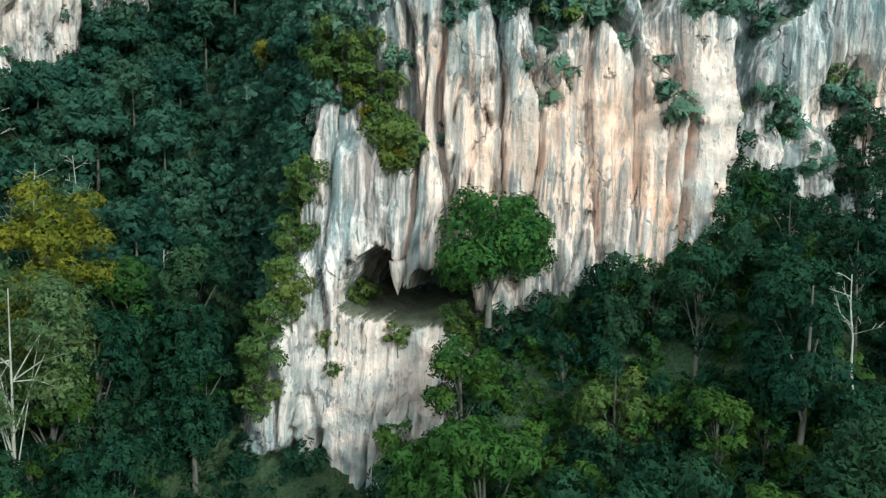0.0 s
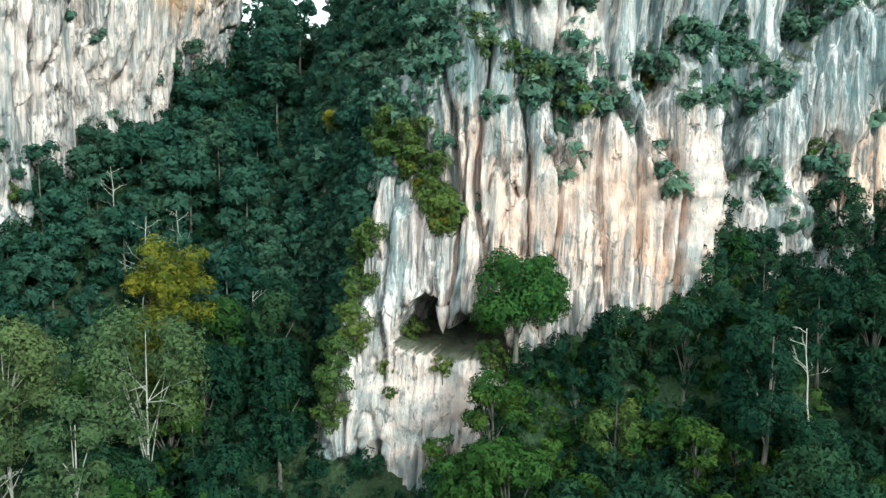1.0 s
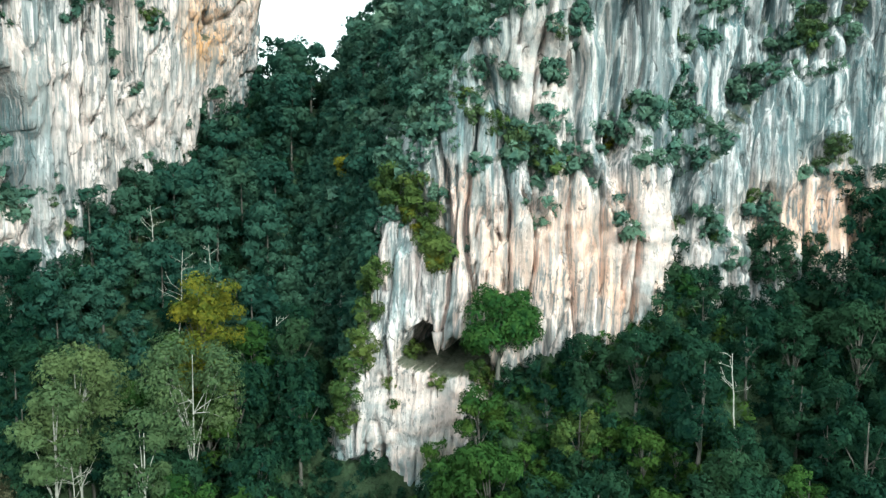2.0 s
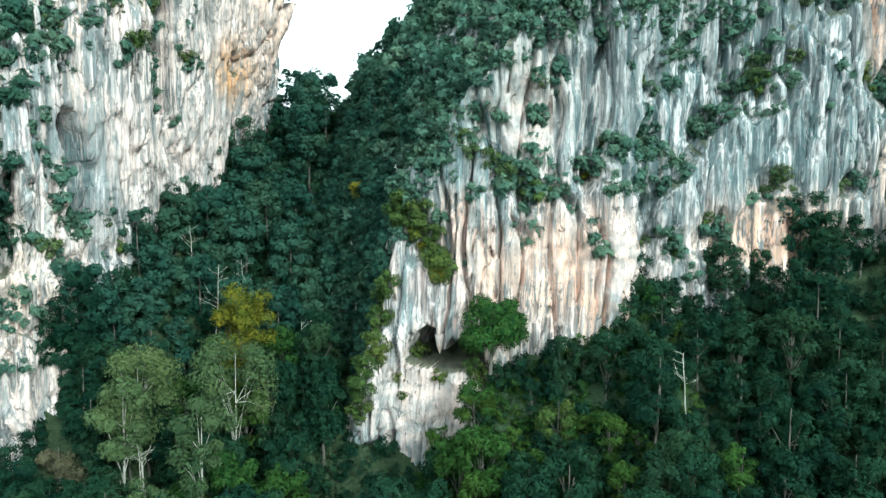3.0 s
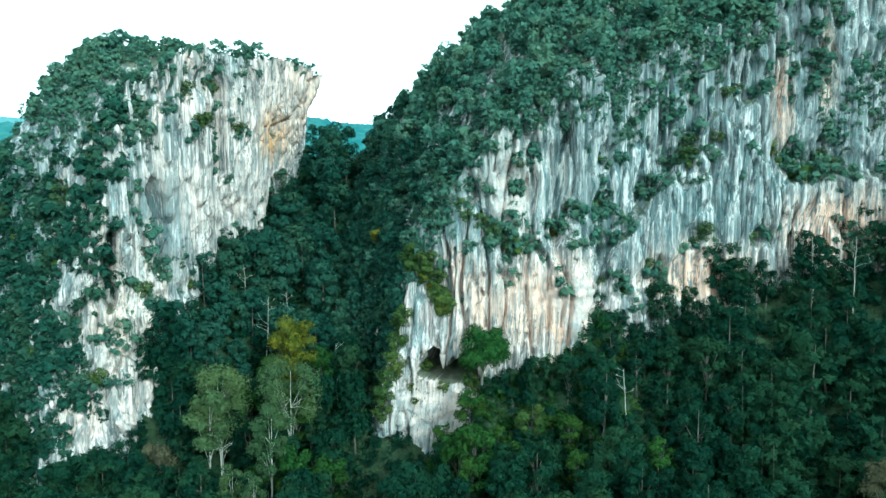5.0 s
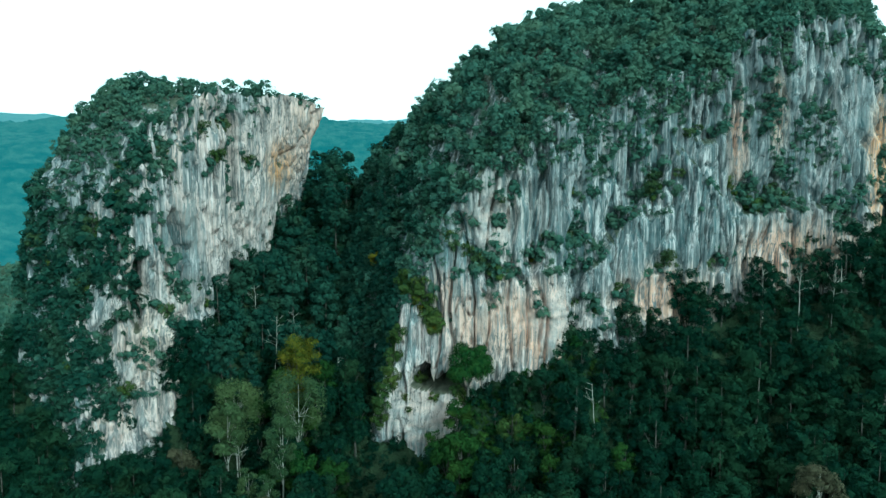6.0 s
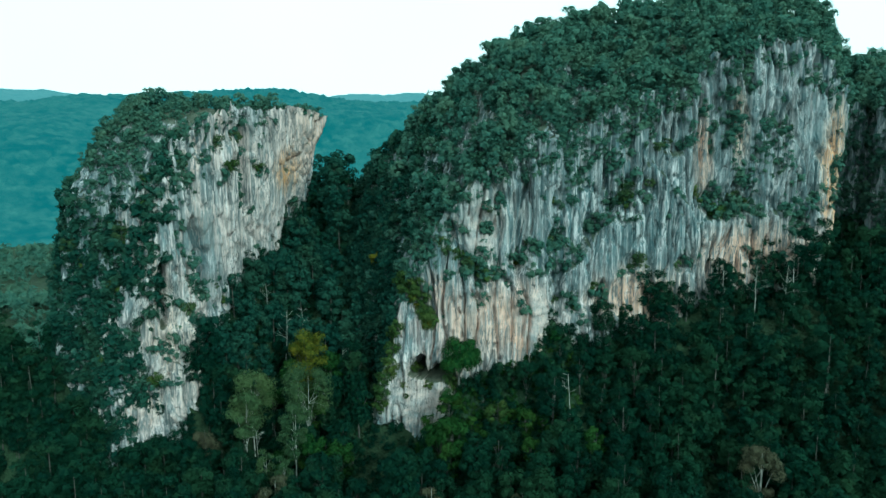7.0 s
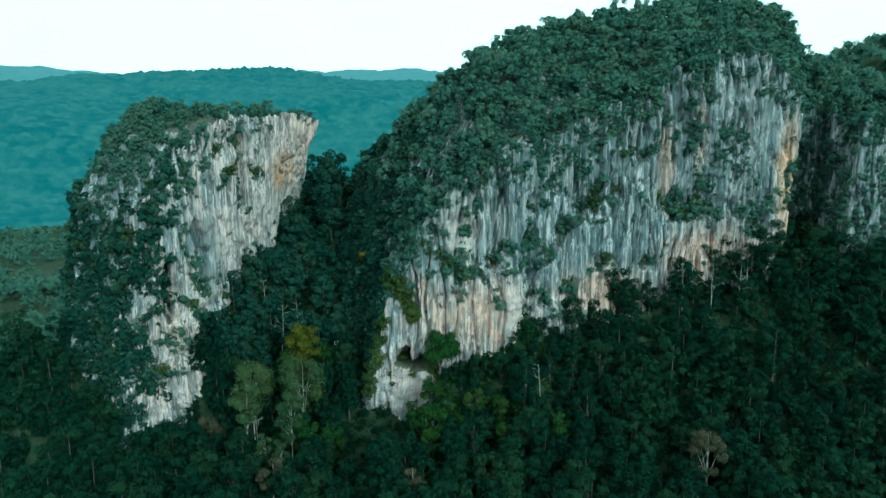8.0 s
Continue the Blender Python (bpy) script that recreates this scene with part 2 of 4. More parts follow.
def far_woods(name, dark, light, haze_glow, strength):
    """Far woods of many crowns; haze is put in as a blue-green glow."""
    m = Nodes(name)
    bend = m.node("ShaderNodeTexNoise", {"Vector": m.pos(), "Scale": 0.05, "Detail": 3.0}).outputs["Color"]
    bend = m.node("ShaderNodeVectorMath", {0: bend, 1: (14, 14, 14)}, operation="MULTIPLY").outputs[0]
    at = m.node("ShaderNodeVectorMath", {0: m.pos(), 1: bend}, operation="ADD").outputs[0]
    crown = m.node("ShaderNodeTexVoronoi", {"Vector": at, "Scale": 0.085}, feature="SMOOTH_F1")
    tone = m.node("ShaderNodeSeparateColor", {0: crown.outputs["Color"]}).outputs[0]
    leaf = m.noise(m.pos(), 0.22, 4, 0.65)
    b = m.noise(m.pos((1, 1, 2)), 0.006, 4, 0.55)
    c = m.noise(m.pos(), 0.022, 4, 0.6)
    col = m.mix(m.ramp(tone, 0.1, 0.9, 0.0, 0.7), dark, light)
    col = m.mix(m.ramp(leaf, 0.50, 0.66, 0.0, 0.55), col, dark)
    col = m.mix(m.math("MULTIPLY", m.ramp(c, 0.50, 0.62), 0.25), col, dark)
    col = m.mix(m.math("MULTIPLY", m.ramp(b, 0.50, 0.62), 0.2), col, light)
    p = m.node("ShaderNodeBsdfPrincipled", {"Base Color": col, "Roughness": 0.95, "Specular IOR Level": 0.05, "Emission Color": haze_glow, "Emission Strength": strength})
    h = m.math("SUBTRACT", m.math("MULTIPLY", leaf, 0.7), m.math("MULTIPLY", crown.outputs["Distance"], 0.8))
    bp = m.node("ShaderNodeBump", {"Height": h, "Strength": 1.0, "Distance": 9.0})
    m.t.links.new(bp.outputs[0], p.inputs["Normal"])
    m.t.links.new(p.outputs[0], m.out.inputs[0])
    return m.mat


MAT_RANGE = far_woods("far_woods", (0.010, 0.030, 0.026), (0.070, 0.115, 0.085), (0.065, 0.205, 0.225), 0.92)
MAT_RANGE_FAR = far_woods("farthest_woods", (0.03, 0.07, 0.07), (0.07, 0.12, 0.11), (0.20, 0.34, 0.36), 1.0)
# base kept very dark, so that the valley's dimness lies in the leaf colour
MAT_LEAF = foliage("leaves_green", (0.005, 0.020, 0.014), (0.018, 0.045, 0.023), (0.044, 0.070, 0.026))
# darker than the dome's leaves: shade of flank and gully put into the colour
MAT_LEAF_SHADED = foliage("leaves_shaded", (0.013, 0.042, 0.031), (0.040, 0.084, 0.057), (0.066, 0.098, 0.048), gap=0.43)
MAT_LEAF_BRIGHT = foliage("leaves_bright", (0.012, 0.042, 0.012), (0.046, 0.094, 0.020), (0.095, 0.120, 0.016))
MAT_LEAF_WARM = foliage("leaves_warm", (0.010, 0.034, 0.009), (0.036, 0.074, 0.016), (0.080, 0.100, 0.015))
# paler and bluer: haze and the dome's open light are put into this colour
MAT_LEAF_HAZED = foliage("leaves_hazed", (0.052, 0.108, 0.084), (0.096, 0.160, 0.112), (0.125, 0.160, 0.090), gap=0.43)
MAT_LEAF_PALE = foliage("leaves_grey_green", (0.030, 0.056, 0.026), (0.078, 0.112, 0.046), (0.110, 0.130, 0.042), gap=0.47)
MAT_LEAF_YELLOW = foliage("leaves_yellow", (0.045, 0.066, 0.010), (0.135, 0.130, 0.014), (0.20, 0.155, 0.014))
MAT_LEAF_OLIVE = foliage("leaves_olive", (0.026, 0.052, 0.016), (0.080, 0.115, 0.030), (0.13, 0.135, 0.028))
MAT_LEAF_RUSTY = foliage("leaves_rusty", (0.055, 0.056, 0.032), (0.100, 0.094, 0.056), (0.125, 0.105, 0.056))
MAT_BARK = bark("bark_grey", (0.05, 0.047, 0.04), (0.13, 0.12, 0.10))
MAT_BARK_PALE = bark("bark_pale", (0.22, 0.21, 0.18), (0.40, 0.38, 0.33))


# ---- mesh helpers ----
def mesh_quads(name, verts, quads, mats, index=None, smooth=False, normals=None):
    """A mesh from arrays of corners and of faces with three or four corners."""
    me = bpy.data.meshes.new(name)
    verts = np.ascontiguousarray(verts, dtype=np.float32)
    quads = np.ascontiguousarray(quads, dtype=np.int32)
    n, sides = quads.shape
    me.vertices.add(len(verts))
    me.vertices.foreach_set("co", verts.ravel())
    me.loops.add(n * sides)
    me.loops.foreach_set("vertex_index", quads.ravel())
    me.polygons.add(n)
    me.polygons.foreach_set("loop_start", np.arange(n, dtype=np.int32) * sides)
    me.polygons.foreach_set("loop_total", np.full(n, sides, dtype=np.int32))
    if index is not None:
        me.polygons.foreach_set("material_index", np.ascontiguousarray(index, dtype=np.int32))
    if smooth:
        me.polygons.foreach_set("use_smooth", np.ones(n, dtype=bool))
    for m in mats:
        me.materials.append(m)
    me.update(calc_edges=True)
    me.validate()
    if normals is not None:
        me.normals_split_custom_set_from_vertices(normals)
    return me


def grid_quads(nu, nv, wrap=False):
    i, j = np.meshgrid(np.arange(nu if wrap else nu - 1), np.arange(nv - 1), indexing="ij")
    a = i * nv + j
    b = ((i + 1) % nu) * nv + j
    return np.stack([a, b, b + 1, a + 1], -1).reshape(-1, 4)


_perm = np.random.RandomState(21).permutation(256)
_perm = np.concatenate([_perm, _perm, _perm])
_grad = np.random.RandomState(22).normal(size=(256, 3))
_grad /= np.linalg.norm(_grad, axis=1)[:, None]


def pnoise(x, y, z):
    """Smooth gradient noise of whole arrays, about -0.7 to 0.7."""
    x, y, z = np.broadcast_arrays(np.asarray(x, float), np.asarray(y, float), np.asarray(z, float))
    xi, yi, zi = (np.floor(v).astype(int) for v in (x, y, z))
    xf, yf, zf = x - xi, y - yi, z - zi
    xi, yi, zi = xi & 255, yi & 255, zi & 255
    u, v, w = (f * f * f * (f * (f * 6 - 15) + 10) for f in (xf, yf, zf))

    def corner(a, b, c):
        g = _grad[_perm[_perm[_perm[xi + a] + yi + b] + zi + c]]
        return g[..., 0] * (xf - a) + g[..., 1] * (yf - b) + g[..., 2] * (zf - c)

    lo = (corner(0, 0, 0) * (1 - u) + corner(1, 0, 0) * u) * (1 - v) + (corner(0, 1, 0) * (1 - u) + corner(1, 1, 0) * u) * v
    hi = (corner(0, 0, 1) * (1 - u) + corner(1, 0, 1) * u) * (1 - v) + (corner(0, 1, 1) * (1 - u) + corner(1, 1, 1) * u) * v
    return lo * (1 - w) + hi * w


def fbm(p, scale, octaves=3):
    return noise.fractal((p[0] * scale, p[1] * scale, p[2] * scale), 1.0, 2.0, octaves)


def sstep(x, a, b):
    t = np.clip((x - a) / (b - a), 0, 1)
    return t * t * (3 - 2 * t)


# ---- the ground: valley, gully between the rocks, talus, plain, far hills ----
def wave_noise(x, y, scale, seed):
    """Smooth rolling noise out of a few crossing waves."""
    r = np.random.RandomState(seed)
    z = np.zeros_like(x, dtype=float)
    for k in range(9):
        a = r.uniform(0, 6.283)
        f = r.uniform(0.6, 2.2) / scale
        z = z + np.sin((x * math.cos(a) + y * math.sin(a)) * f * 6.283 + r.uniform(0, 6.283)) / (1 + k * 0.35)
    return z / 3.2


def ground_z(x, y):
    x, y = np.asarray(x, dtype=float), np.asarray(y, dtype=float)
    near = np.exp(-((x / 420) ** 4 + ((y - 80) / 420) ** 4))
    z = 4 + 8 * near + 1.2 * wave_noise(x, y, 60, 3)
    bank = 13 * sstep(y, 74, 90) * sstep(x, -4, 12) * (1 - sstep(x, 36, 52)) * (1 - sstep(y, 120, 160))
    bank = bank + 9 * sstep(y, 84, 104) * sstep(x, 48, 62) * (1 - sstep(x, 90, 112)) * (1 - sstep(y, 120, 160))
    talus = bank + (40 * sstep(y, 30, 108) ** 1.3 * (0.62 * sstep(x, -9, 5) + 0.38 * sstep(x, 10, 42)) + 22 * sstep(y, 60, 115) * sstep(x, 70, 130)) * (1 - sstep(y, 230, 330)) * (1 - sstep(x, 330, 460))
    up = np.clip((y - 72) / 105, 0, 1) ** 1.15
    down = 1 - sstep(y, 190, 300)
    across = sstep(x, -130, -90) * (1 - sstep(x, -20, 10))
    gully = 88 * up * down * across
    side = 20 * sstep(x, -62, -88) * sstep(y, 62, 92) * (1 - sstep(x, -100, -130)) * (1 - sstep(y, 170, 220))
    apron = 40 * np.exp(-(((x + 148) / 28) ** 2 + ((y - 86) / 30) ** 2)) * sstep(x, -106, -124)
    z = z + np.maximum(talus, gully + side) + apron
    # a wooded hill behind the right-hand wing
    z = z + 175 * np.exp(-(((x - 330) / 150) ** 2 + ((y - 380) / 130) ** 2) ** 1.3)
    return z


def build_ground():
    k = 210
    a = np.linspace(-1, 1, k)
    ax = 60 * np.sinh(a * 4.75)
    ay = 60 * np.sinh(a * 4.75) + 90
    x, y = np.meshgrid(ax, ay, indexing="ij")
    z = ground_z(x, y)
    v = np.stack([x, y, z], -1).reshape(-1, 3)
    ob = new("ground", mesh_quads("ground", v, grid_quads(k, k), [MAT_FLOOR], smooth=True))
    tagged(ob, "dark green forest floor of the valley and plain", "ground", kind="structure")


def range_z(r, a, base, top, r0, r1, seed):
    """Height of a far wooded range at distance r and bearing a."""
    x, y = r * np.sin(a), r * np.cos(a)
    h = 0.90 + 0.10 * pnoise(x * 0.0016, y * 0.0010, seed) * 2 + 0.07 * pnoise(x * 0.006, y * 0.004, seed + 5.0) * 2
    spur = 1 - 2 * np.abs(pnoise(x * 0.0052, y * 0.0030, seed + 9.0))
    z = base + (top - base) * sstep(r, r0, r1) * h
    z = z + 34 * spur * sstep(r, r0, (r0 + r1) / 2) * (1 - sstep(r, r1 - 330, r1 - 60))
    clump = np.abs(pnoise(x * 0.075, y * 0.075, seed + 20.0)) * 9 + np.abs(pnoise(x * 0.16, y * 0.16, seed + 30.0)) * 6
    z = z + clump * (1 + 0.6 * sstep(r, r1 - 250, r1))
    return z - (z - base) * sstep(r, r1 + 80, r1 + 500)


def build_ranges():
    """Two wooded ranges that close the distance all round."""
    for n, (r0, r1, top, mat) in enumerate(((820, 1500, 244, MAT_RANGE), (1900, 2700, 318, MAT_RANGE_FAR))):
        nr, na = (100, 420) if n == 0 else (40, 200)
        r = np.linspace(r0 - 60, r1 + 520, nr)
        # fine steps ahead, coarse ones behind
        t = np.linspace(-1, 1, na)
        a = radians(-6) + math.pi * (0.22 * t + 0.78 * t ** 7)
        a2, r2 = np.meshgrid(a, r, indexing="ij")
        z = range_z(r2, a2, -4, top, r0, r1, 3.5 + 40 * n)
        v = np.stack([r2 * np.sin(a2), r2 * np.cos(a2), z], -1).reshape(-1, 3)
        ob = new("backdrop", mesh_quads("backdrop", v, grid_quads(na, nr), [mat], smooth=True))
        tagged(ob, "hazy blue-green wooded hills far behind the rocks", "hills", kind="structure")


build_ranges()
build_ground()


# ---- the two limestone rocks, lofted over stations: foot, brow of the cliff, crest ----
HILL = [
    # foot x y z, brow x y z, crest x y z
    (-50, 186, 92, -48, 187, 95, -46, 180, 99),
    (-46, 150, 70, -33, 152, 96, -33, 166, 116),
    (-42, 122, 38, -24, 122, 84, -19, 166, 127),
    (-31, 106, 12, -19, 108, 66, -8, 167, 137),
    (-27, 94, 5, -13, 94, 76, 0, 169, 144),
    (-9, 90, 8, -2, 90, 90, 12, 173, 153),
    (4, 87, 20, 11, 89, 106, 26, 179, 163),
    (18, 88, 28, 23, 92, 117, 40, 185, 170),
    (34, 88, 34, 33, 94, 122, 58, 195, 175),
    (38, 97, 40, 40, 106, 118, 63, 195, 176),
    (48, 101, 42, 54, 111, 127, 70, 196, 178),
    (66, 103, 44, 74, 112, 135, 86, 198, 181),
    (86, 106, 45, 93, 114, 147, 103, 200, 182),
    (108, 110, 46, 113, 116, 155, 120, 200, 186),
    (132, 114, 48, 134, 120, 152, 142, 200, 186),
    (139, 120, 50, 147, 122, 136, 160, 200, 179),
    (143, 150, 52, 150, 150, 134, 172, 200, 164),
    (166, 152, 52, 171, 150, 130, 186, 200, 152),
    (163, 116, 48, 172, 120, 128, 194, 196, 150),
    (188, 106, 46, 195, 116, 128, 214, 192, 146),
    (232, 104, 44, 240, 118, 122, 256, 190, 138),
]
TOWER = [
    (-74, 190, 80, -66, 184, 128, -96, 152, 135.5),
    (-75, 163, 84, -53, 161, 135, -86, 146, 137.5),
    (-78, 144, 72, -66, 141, 139, -86, 138, 140),
    (-84, 125, 58, -77, 128, 136, -92, 136, 139.5),
    (-87, 104, 46, -86, 112, 131, -100, 132, 141),
    (-88, 90, 34, -93, 101, 126, -105, 130, 141),
    (-91, 77, 22, -99, 93, 114, -108, 128, 141),
    (-106, 66, 2, -110, 90, 100, -112, 128, 141),
    (-126, 72, 2, -123, 93, 98, -116, 130, 141),
    (-147, 88, 4, -139, 102, 100, -122, 134, 141),
    (-163, 122, 8, -151, 130, 102, -124, 142, 139),
    (-158, 168, 12, -140, 164, 116, -118, 150, 134.5),
    (-112, 200, 40, -105, 186, 124, -104, 154, 134.5),
]


class Loft:
    """A rock lofted over stations; keeps its grid so that plants can stand on it."""

    def __init__(self, rows, step, n_cliff, n_crest, closed, back=None):
        s = np.array(rows, dtype=float)
        if closed:
            s = np.vstack([s, s[:1]])
        mid = (s[:, 0:2] + s[:, 3:5]) / 2
        cum = np.concatenate([[0], np.cumsum(np.hypot(*np.diff(mid, axis=0).T))])
        nu = int(cum[-1] / step)
        u = np.linspace(0, cum[-1], nu, endpoint=not closed)
        cols = np.stack([np.interp(u, cum, s[:, k]) for k in range(9)], 1)
        w = int(2.2 / step)
        kernel = np.hanning(2 * w + 3)[1:-1]
        kernel /= kernel.sum()
        pad = np.pad(cols, ((w, w), (0, 0)), mode="wrap" if closed else "edge")
        cols = np.stack([np.convolve(pad[:, k], kernel, "valid") for k in range(9)], 1)
        self.u, self.nu, self.closed = u, nu, closed
        foot, brow, crest = cols[:, 0:3], cols[:, 3:6].copy(), cols[:, 6:9]
        m2 = (foot[:, :2] + brow[:, :2]) / 2
        d = np.roll(m2, -1, 0) - np.roll(m2, 1, 0)
        if not closed:
            d[0], d[-1] = m2[1] - m2[0], m2[-1] - m2[-2]
        n = np.stack([d[:, 1], -d[:, 0]], 1)
        n /= np.linalg.norm(n, axis=1)[:, None] + 1e-9
        self.normal = -n if closed else n
        rows_v = []
        for j in range(n_cliff + 1):
            f = j / n_cliff
            p = foot + (brow - foot) * f
            rows_v.append(p)
        for j in range(1, n_crest + 1):
            f = j / n_crest
            p = brow + (crest - brow) * f
            p[:, 2] = brow[:, 2] + (crest[:, 2] - brow[:, 2]) * np.sin(f * math.pi / 2) ** 0.95
            rows_v.append(p)
        if back is not None:
            for j in range(1, 13):
                f = j / 12
                p = crest.copy()
                p[:, 1] += back * f
                p[:, 2] = crest[:, 2] + (5 - crest[:, 2]) * (1 - math.cos(f * math.pi / 2))
                rows_v.append(p)
        self.P = np.stack(rows_v, 1)
        self.n_cliff, self.nv, self.cave = n_cliff, len(rows_v), False

    def sculpt(self, flutes, mask, hollows, ledges):
        """Ribs, flutes, drapery steps, ledges, hollows and a jagged brow, pushed along the face's normal."""
        P = self.P
        x, y, z = P[..., 0].copy(), P[..., 1].copy(), P[..., 2].copy()
        j = np.arange(self.nv)[None, :]
        over = np.clip((j - self.n_cliff) / (self.nv - self.n_cliff), 0, 1)
        k = 0.3 + 0.7 * (1 - np.clip(over * 2.2, 0, 1))
        m = mask[:, None]
        wx, wy = x + 4 * pnoise(x * 0.06, y * 0.06, z * 0.05), y + 4 * pnoise(x * 0.06, y * 0.06, z * 0.05 + 40)
        a = pnoise(wx * 0.075, wy * 0.075, z * 0.016)
        rib = 1 - 2.2 * np.abs(pnoise(wx * 0.14, wy * 0.14, z * 0.015 + 7))
        flute = 1 - 2.2 * np.abs(pnoise(wx * 0.42, wy * 0.42, z * 0.022 + 3))
        fine = 1 - 2.2 * np.abs(pnoise(wx * 0.95, wy * 0.95, z * 0.05 + 13))
        lump = pnoise(x * 0.28, y * 0.28, z * 0.24)
        # curtains of stone that swell downwards and break off
        ph = z / 15 + 2.6 * pnoise(x * 0.085, y * 0.085, z * 0.03 + 50)
        saw = ph - np.floor(ph)
        edge = np.where(saw < 0.12, saw / 0.12, 1 - (saw - 0.12) / 0.88)
        drape = edge * np.clip(0.4 + 2.2 * pnoise(x * 0.05, y * 0.05, z * 0.05 + 77), 0, 1)
        crack = np.clip(1 - np.abs(pnoise(wx * 0.10, wy * 0.10, z * 0.012 + 23)) / 0.035, 0, 1)
        slit = np.clip(1 - np.abs(pnoise(wx * 0.26, wy * 0.26, z * 0.02 + 63)) / 0.05, 0, 1) * (pnoise(x * 0.1, y * 0.1, z * 0.08) > -0.05)
        calm = np.clip(1.5 - np.hypot((x - 8) / 30, (z - 62) / 44) * 1.1, 0, 1) * (y < 101) if self.cave else 0.8 * sstep(x, -90, -78)
        flute, rib, drape = flute * (1 - 0.3 * calm), rib * (1 - 0.6 * calm), drape * (1 - 0.6 * calm)
        knobs = calm if self.cave else 0 * x
        lump = lump * (1 - 0.5 * calm + 0.5 * knobs) + 0.8 * knobs * pnoise(x * 0.8, y * 0.8, z * 0.4 + 31)
        if self.cave:
            # the fluted wall: straight fins from top to bottom
            wall = sstep(x, 37, 43) * (1 - sstep(x, 84, 104)) * (y < 135) * sstep(z, 58, 66)
            fins = 1 - 2.4 * np.abs(pnoise(x * 0.50, y * 0.2, z * 0.004 + 41))
            lump, drape, crack = lump * (1 - 0.8 * wall), drape * (1 - 0.8 * wall), crack * (1 - 0.5 * wall)
            flute = flute * (1 - wall) + 1.15 * fins * wall
            fine = fine * (1 - 0.5 * wall)
        # columns that end in spires at differing heights
        ph = z / 19 + 3.2 * pnoise(wx * 0.11, wy * 0.11, 31.5) + 0.5 * pnoise(wx * 0.3, wy * 0.3, 61.5)
        saw = ph - np.floor(ph)
        column = sstep(saw, 0.0, 0.12) * (1 - sstep(saw, 0.80, 0.93)) * np.clip(0.5 + 1.8 * pnoise(wx * 0.16, wy * 0.16, z * 0.01 + 3.3), 0, 1)
        column = column * (1 - 0.85 * calm)
        pocket = np.clip(pnoise(x * 0.42, y * 0.42, z * 0.30 + 17) - 0.30, 0, 1) * 7.0 * (0.25 + knobs - 0.2 * (calm - knobs))
        groove = np.clip(1 - np.abs(pnoise(wx * 0.30, wy * 0.30, z * 0.010 + 83)) / 0.13, 0, 1) * np.clip(0.6 + 1.6 * pnoise(x * 0.06, y * 0.06, z * 0.05 + 11), 0.15, 1)
        amount = (4.4 * a + 1.9 * rib + 1.15 * flute + 0.85 * fine + 0.7 * lump + 1.4 * drape + 1.8 * column - 0.7 * pocket - 3.0 * crack - 1.9 * slit - 2.4 * groove * (1 - 0.5 * calm) - 2.0) * flutes * k * m
        ramp = np.where(j < self.n_cliff, np.clip(1 - (self.n_cliff - j) / (self.n_cliff * 0.36), 0, 1), np.clip(1 - (j - self.n_cliff) / 3.5, 0, 1))
        peak = 1 - 2.4 * np.abs(pnoise(x * 0.10, y * 0.10, 5.5))
        tooth = 1 - 2.4 * np.abs(pnoise(x * 0.33, y * 0.33, 9.5))
        spike = 1 - 2.4 * np.abs(pnoise(x * 0.8, y * 0.8, 19.5))
        rise = (5.5 * peak + 3.0 * tooth + 1.4 * spike) * ramp * m * (1 - 0.6 * sstep(x, -84, -70) * (x < -52))
        # crags that stand out of the wooded top
        crag = np.clip(pnoise(x * 0.07, y * 0.07, z * 0.05 + 90) - 0.26, 0, 1) * 12 * np.clip(over * 8, 0, 1)
        rise = rise + crag * (0.6 + 0.8 * tooth) * np.clip(1 - over * 1.6, 0, 1) * m
        for cx, cy, cz, rh, rz, depth in hollows:
            q = (np.hypot(x - cx, y - cy) / rh) ** 2 + (np.abs(z - cz) / rz) ** 2.5
            q = q * (1 + 0.6 * pnoise(x * 0.3, y * 0.3, z * 0.3))
            amount = amount - depth * np.clip((1.15 - q) / 0.3, 0, 1)
        for cx, cz, r in ledges:
            q = np.hypot((x - cx) / r, (z - cz) / (0.75 * r)) + 100 * (y > 170)
            amount = amount - 2.6 * np.clip(1.3 - q, 0, 1) * k
        if self.cave:
            # the leaning slab on the wall, and the lower tier of the front buttress
            slab_top = np.interp(x, [36, 42, 58, 74, 80, 88, 96], [60, 80, 98, 116, 110, 101, 90]) + 2.0 * pnoise(x * 0.3, 2.5, 7.5)
            amount = amount + 3.6 * np.clip((slab_top - z) / 1.4, 0, 1) * sstep(x, 36, 41) * (1 - sstep(x, 84, 96)) * (y < 125) * k
            tier_top = np.interp(x, [-8, 0, 12, 24, 35], [70, 77, 84, 85, 81]) + 2.5 * pnoise(x * 0.22, 3.5, 1.5)
            amount = amount + 1.5 * np.clip((tier_top - z) / 1.2, 0, 1) * sstep(x, -12, -4) * (1 - sstep(x, 34, 37)) * (y < 100) * k
            wall_top = np.interp(x, [88, 100, 118, 140], [96, 101, 100, 108]) + 2.5 * pnoise(x * 0.2, 6.5, 4.5)
            amount = amount + 2.4 * np.clip((wall_top - z) / 1.4, 0, 1) * sstep(x, 88, 96) * (1 - sstep(x, 132, 140)) * (y < 135) * k
            # a bulge over a curved crack at the buttress's corner
            amount = amount + 0.7 * np.clip((1 - np.hypot((x - 31) / 4.4, (z - 69) / 2.4)) / 0.15, 0, 1) * (y < 101)
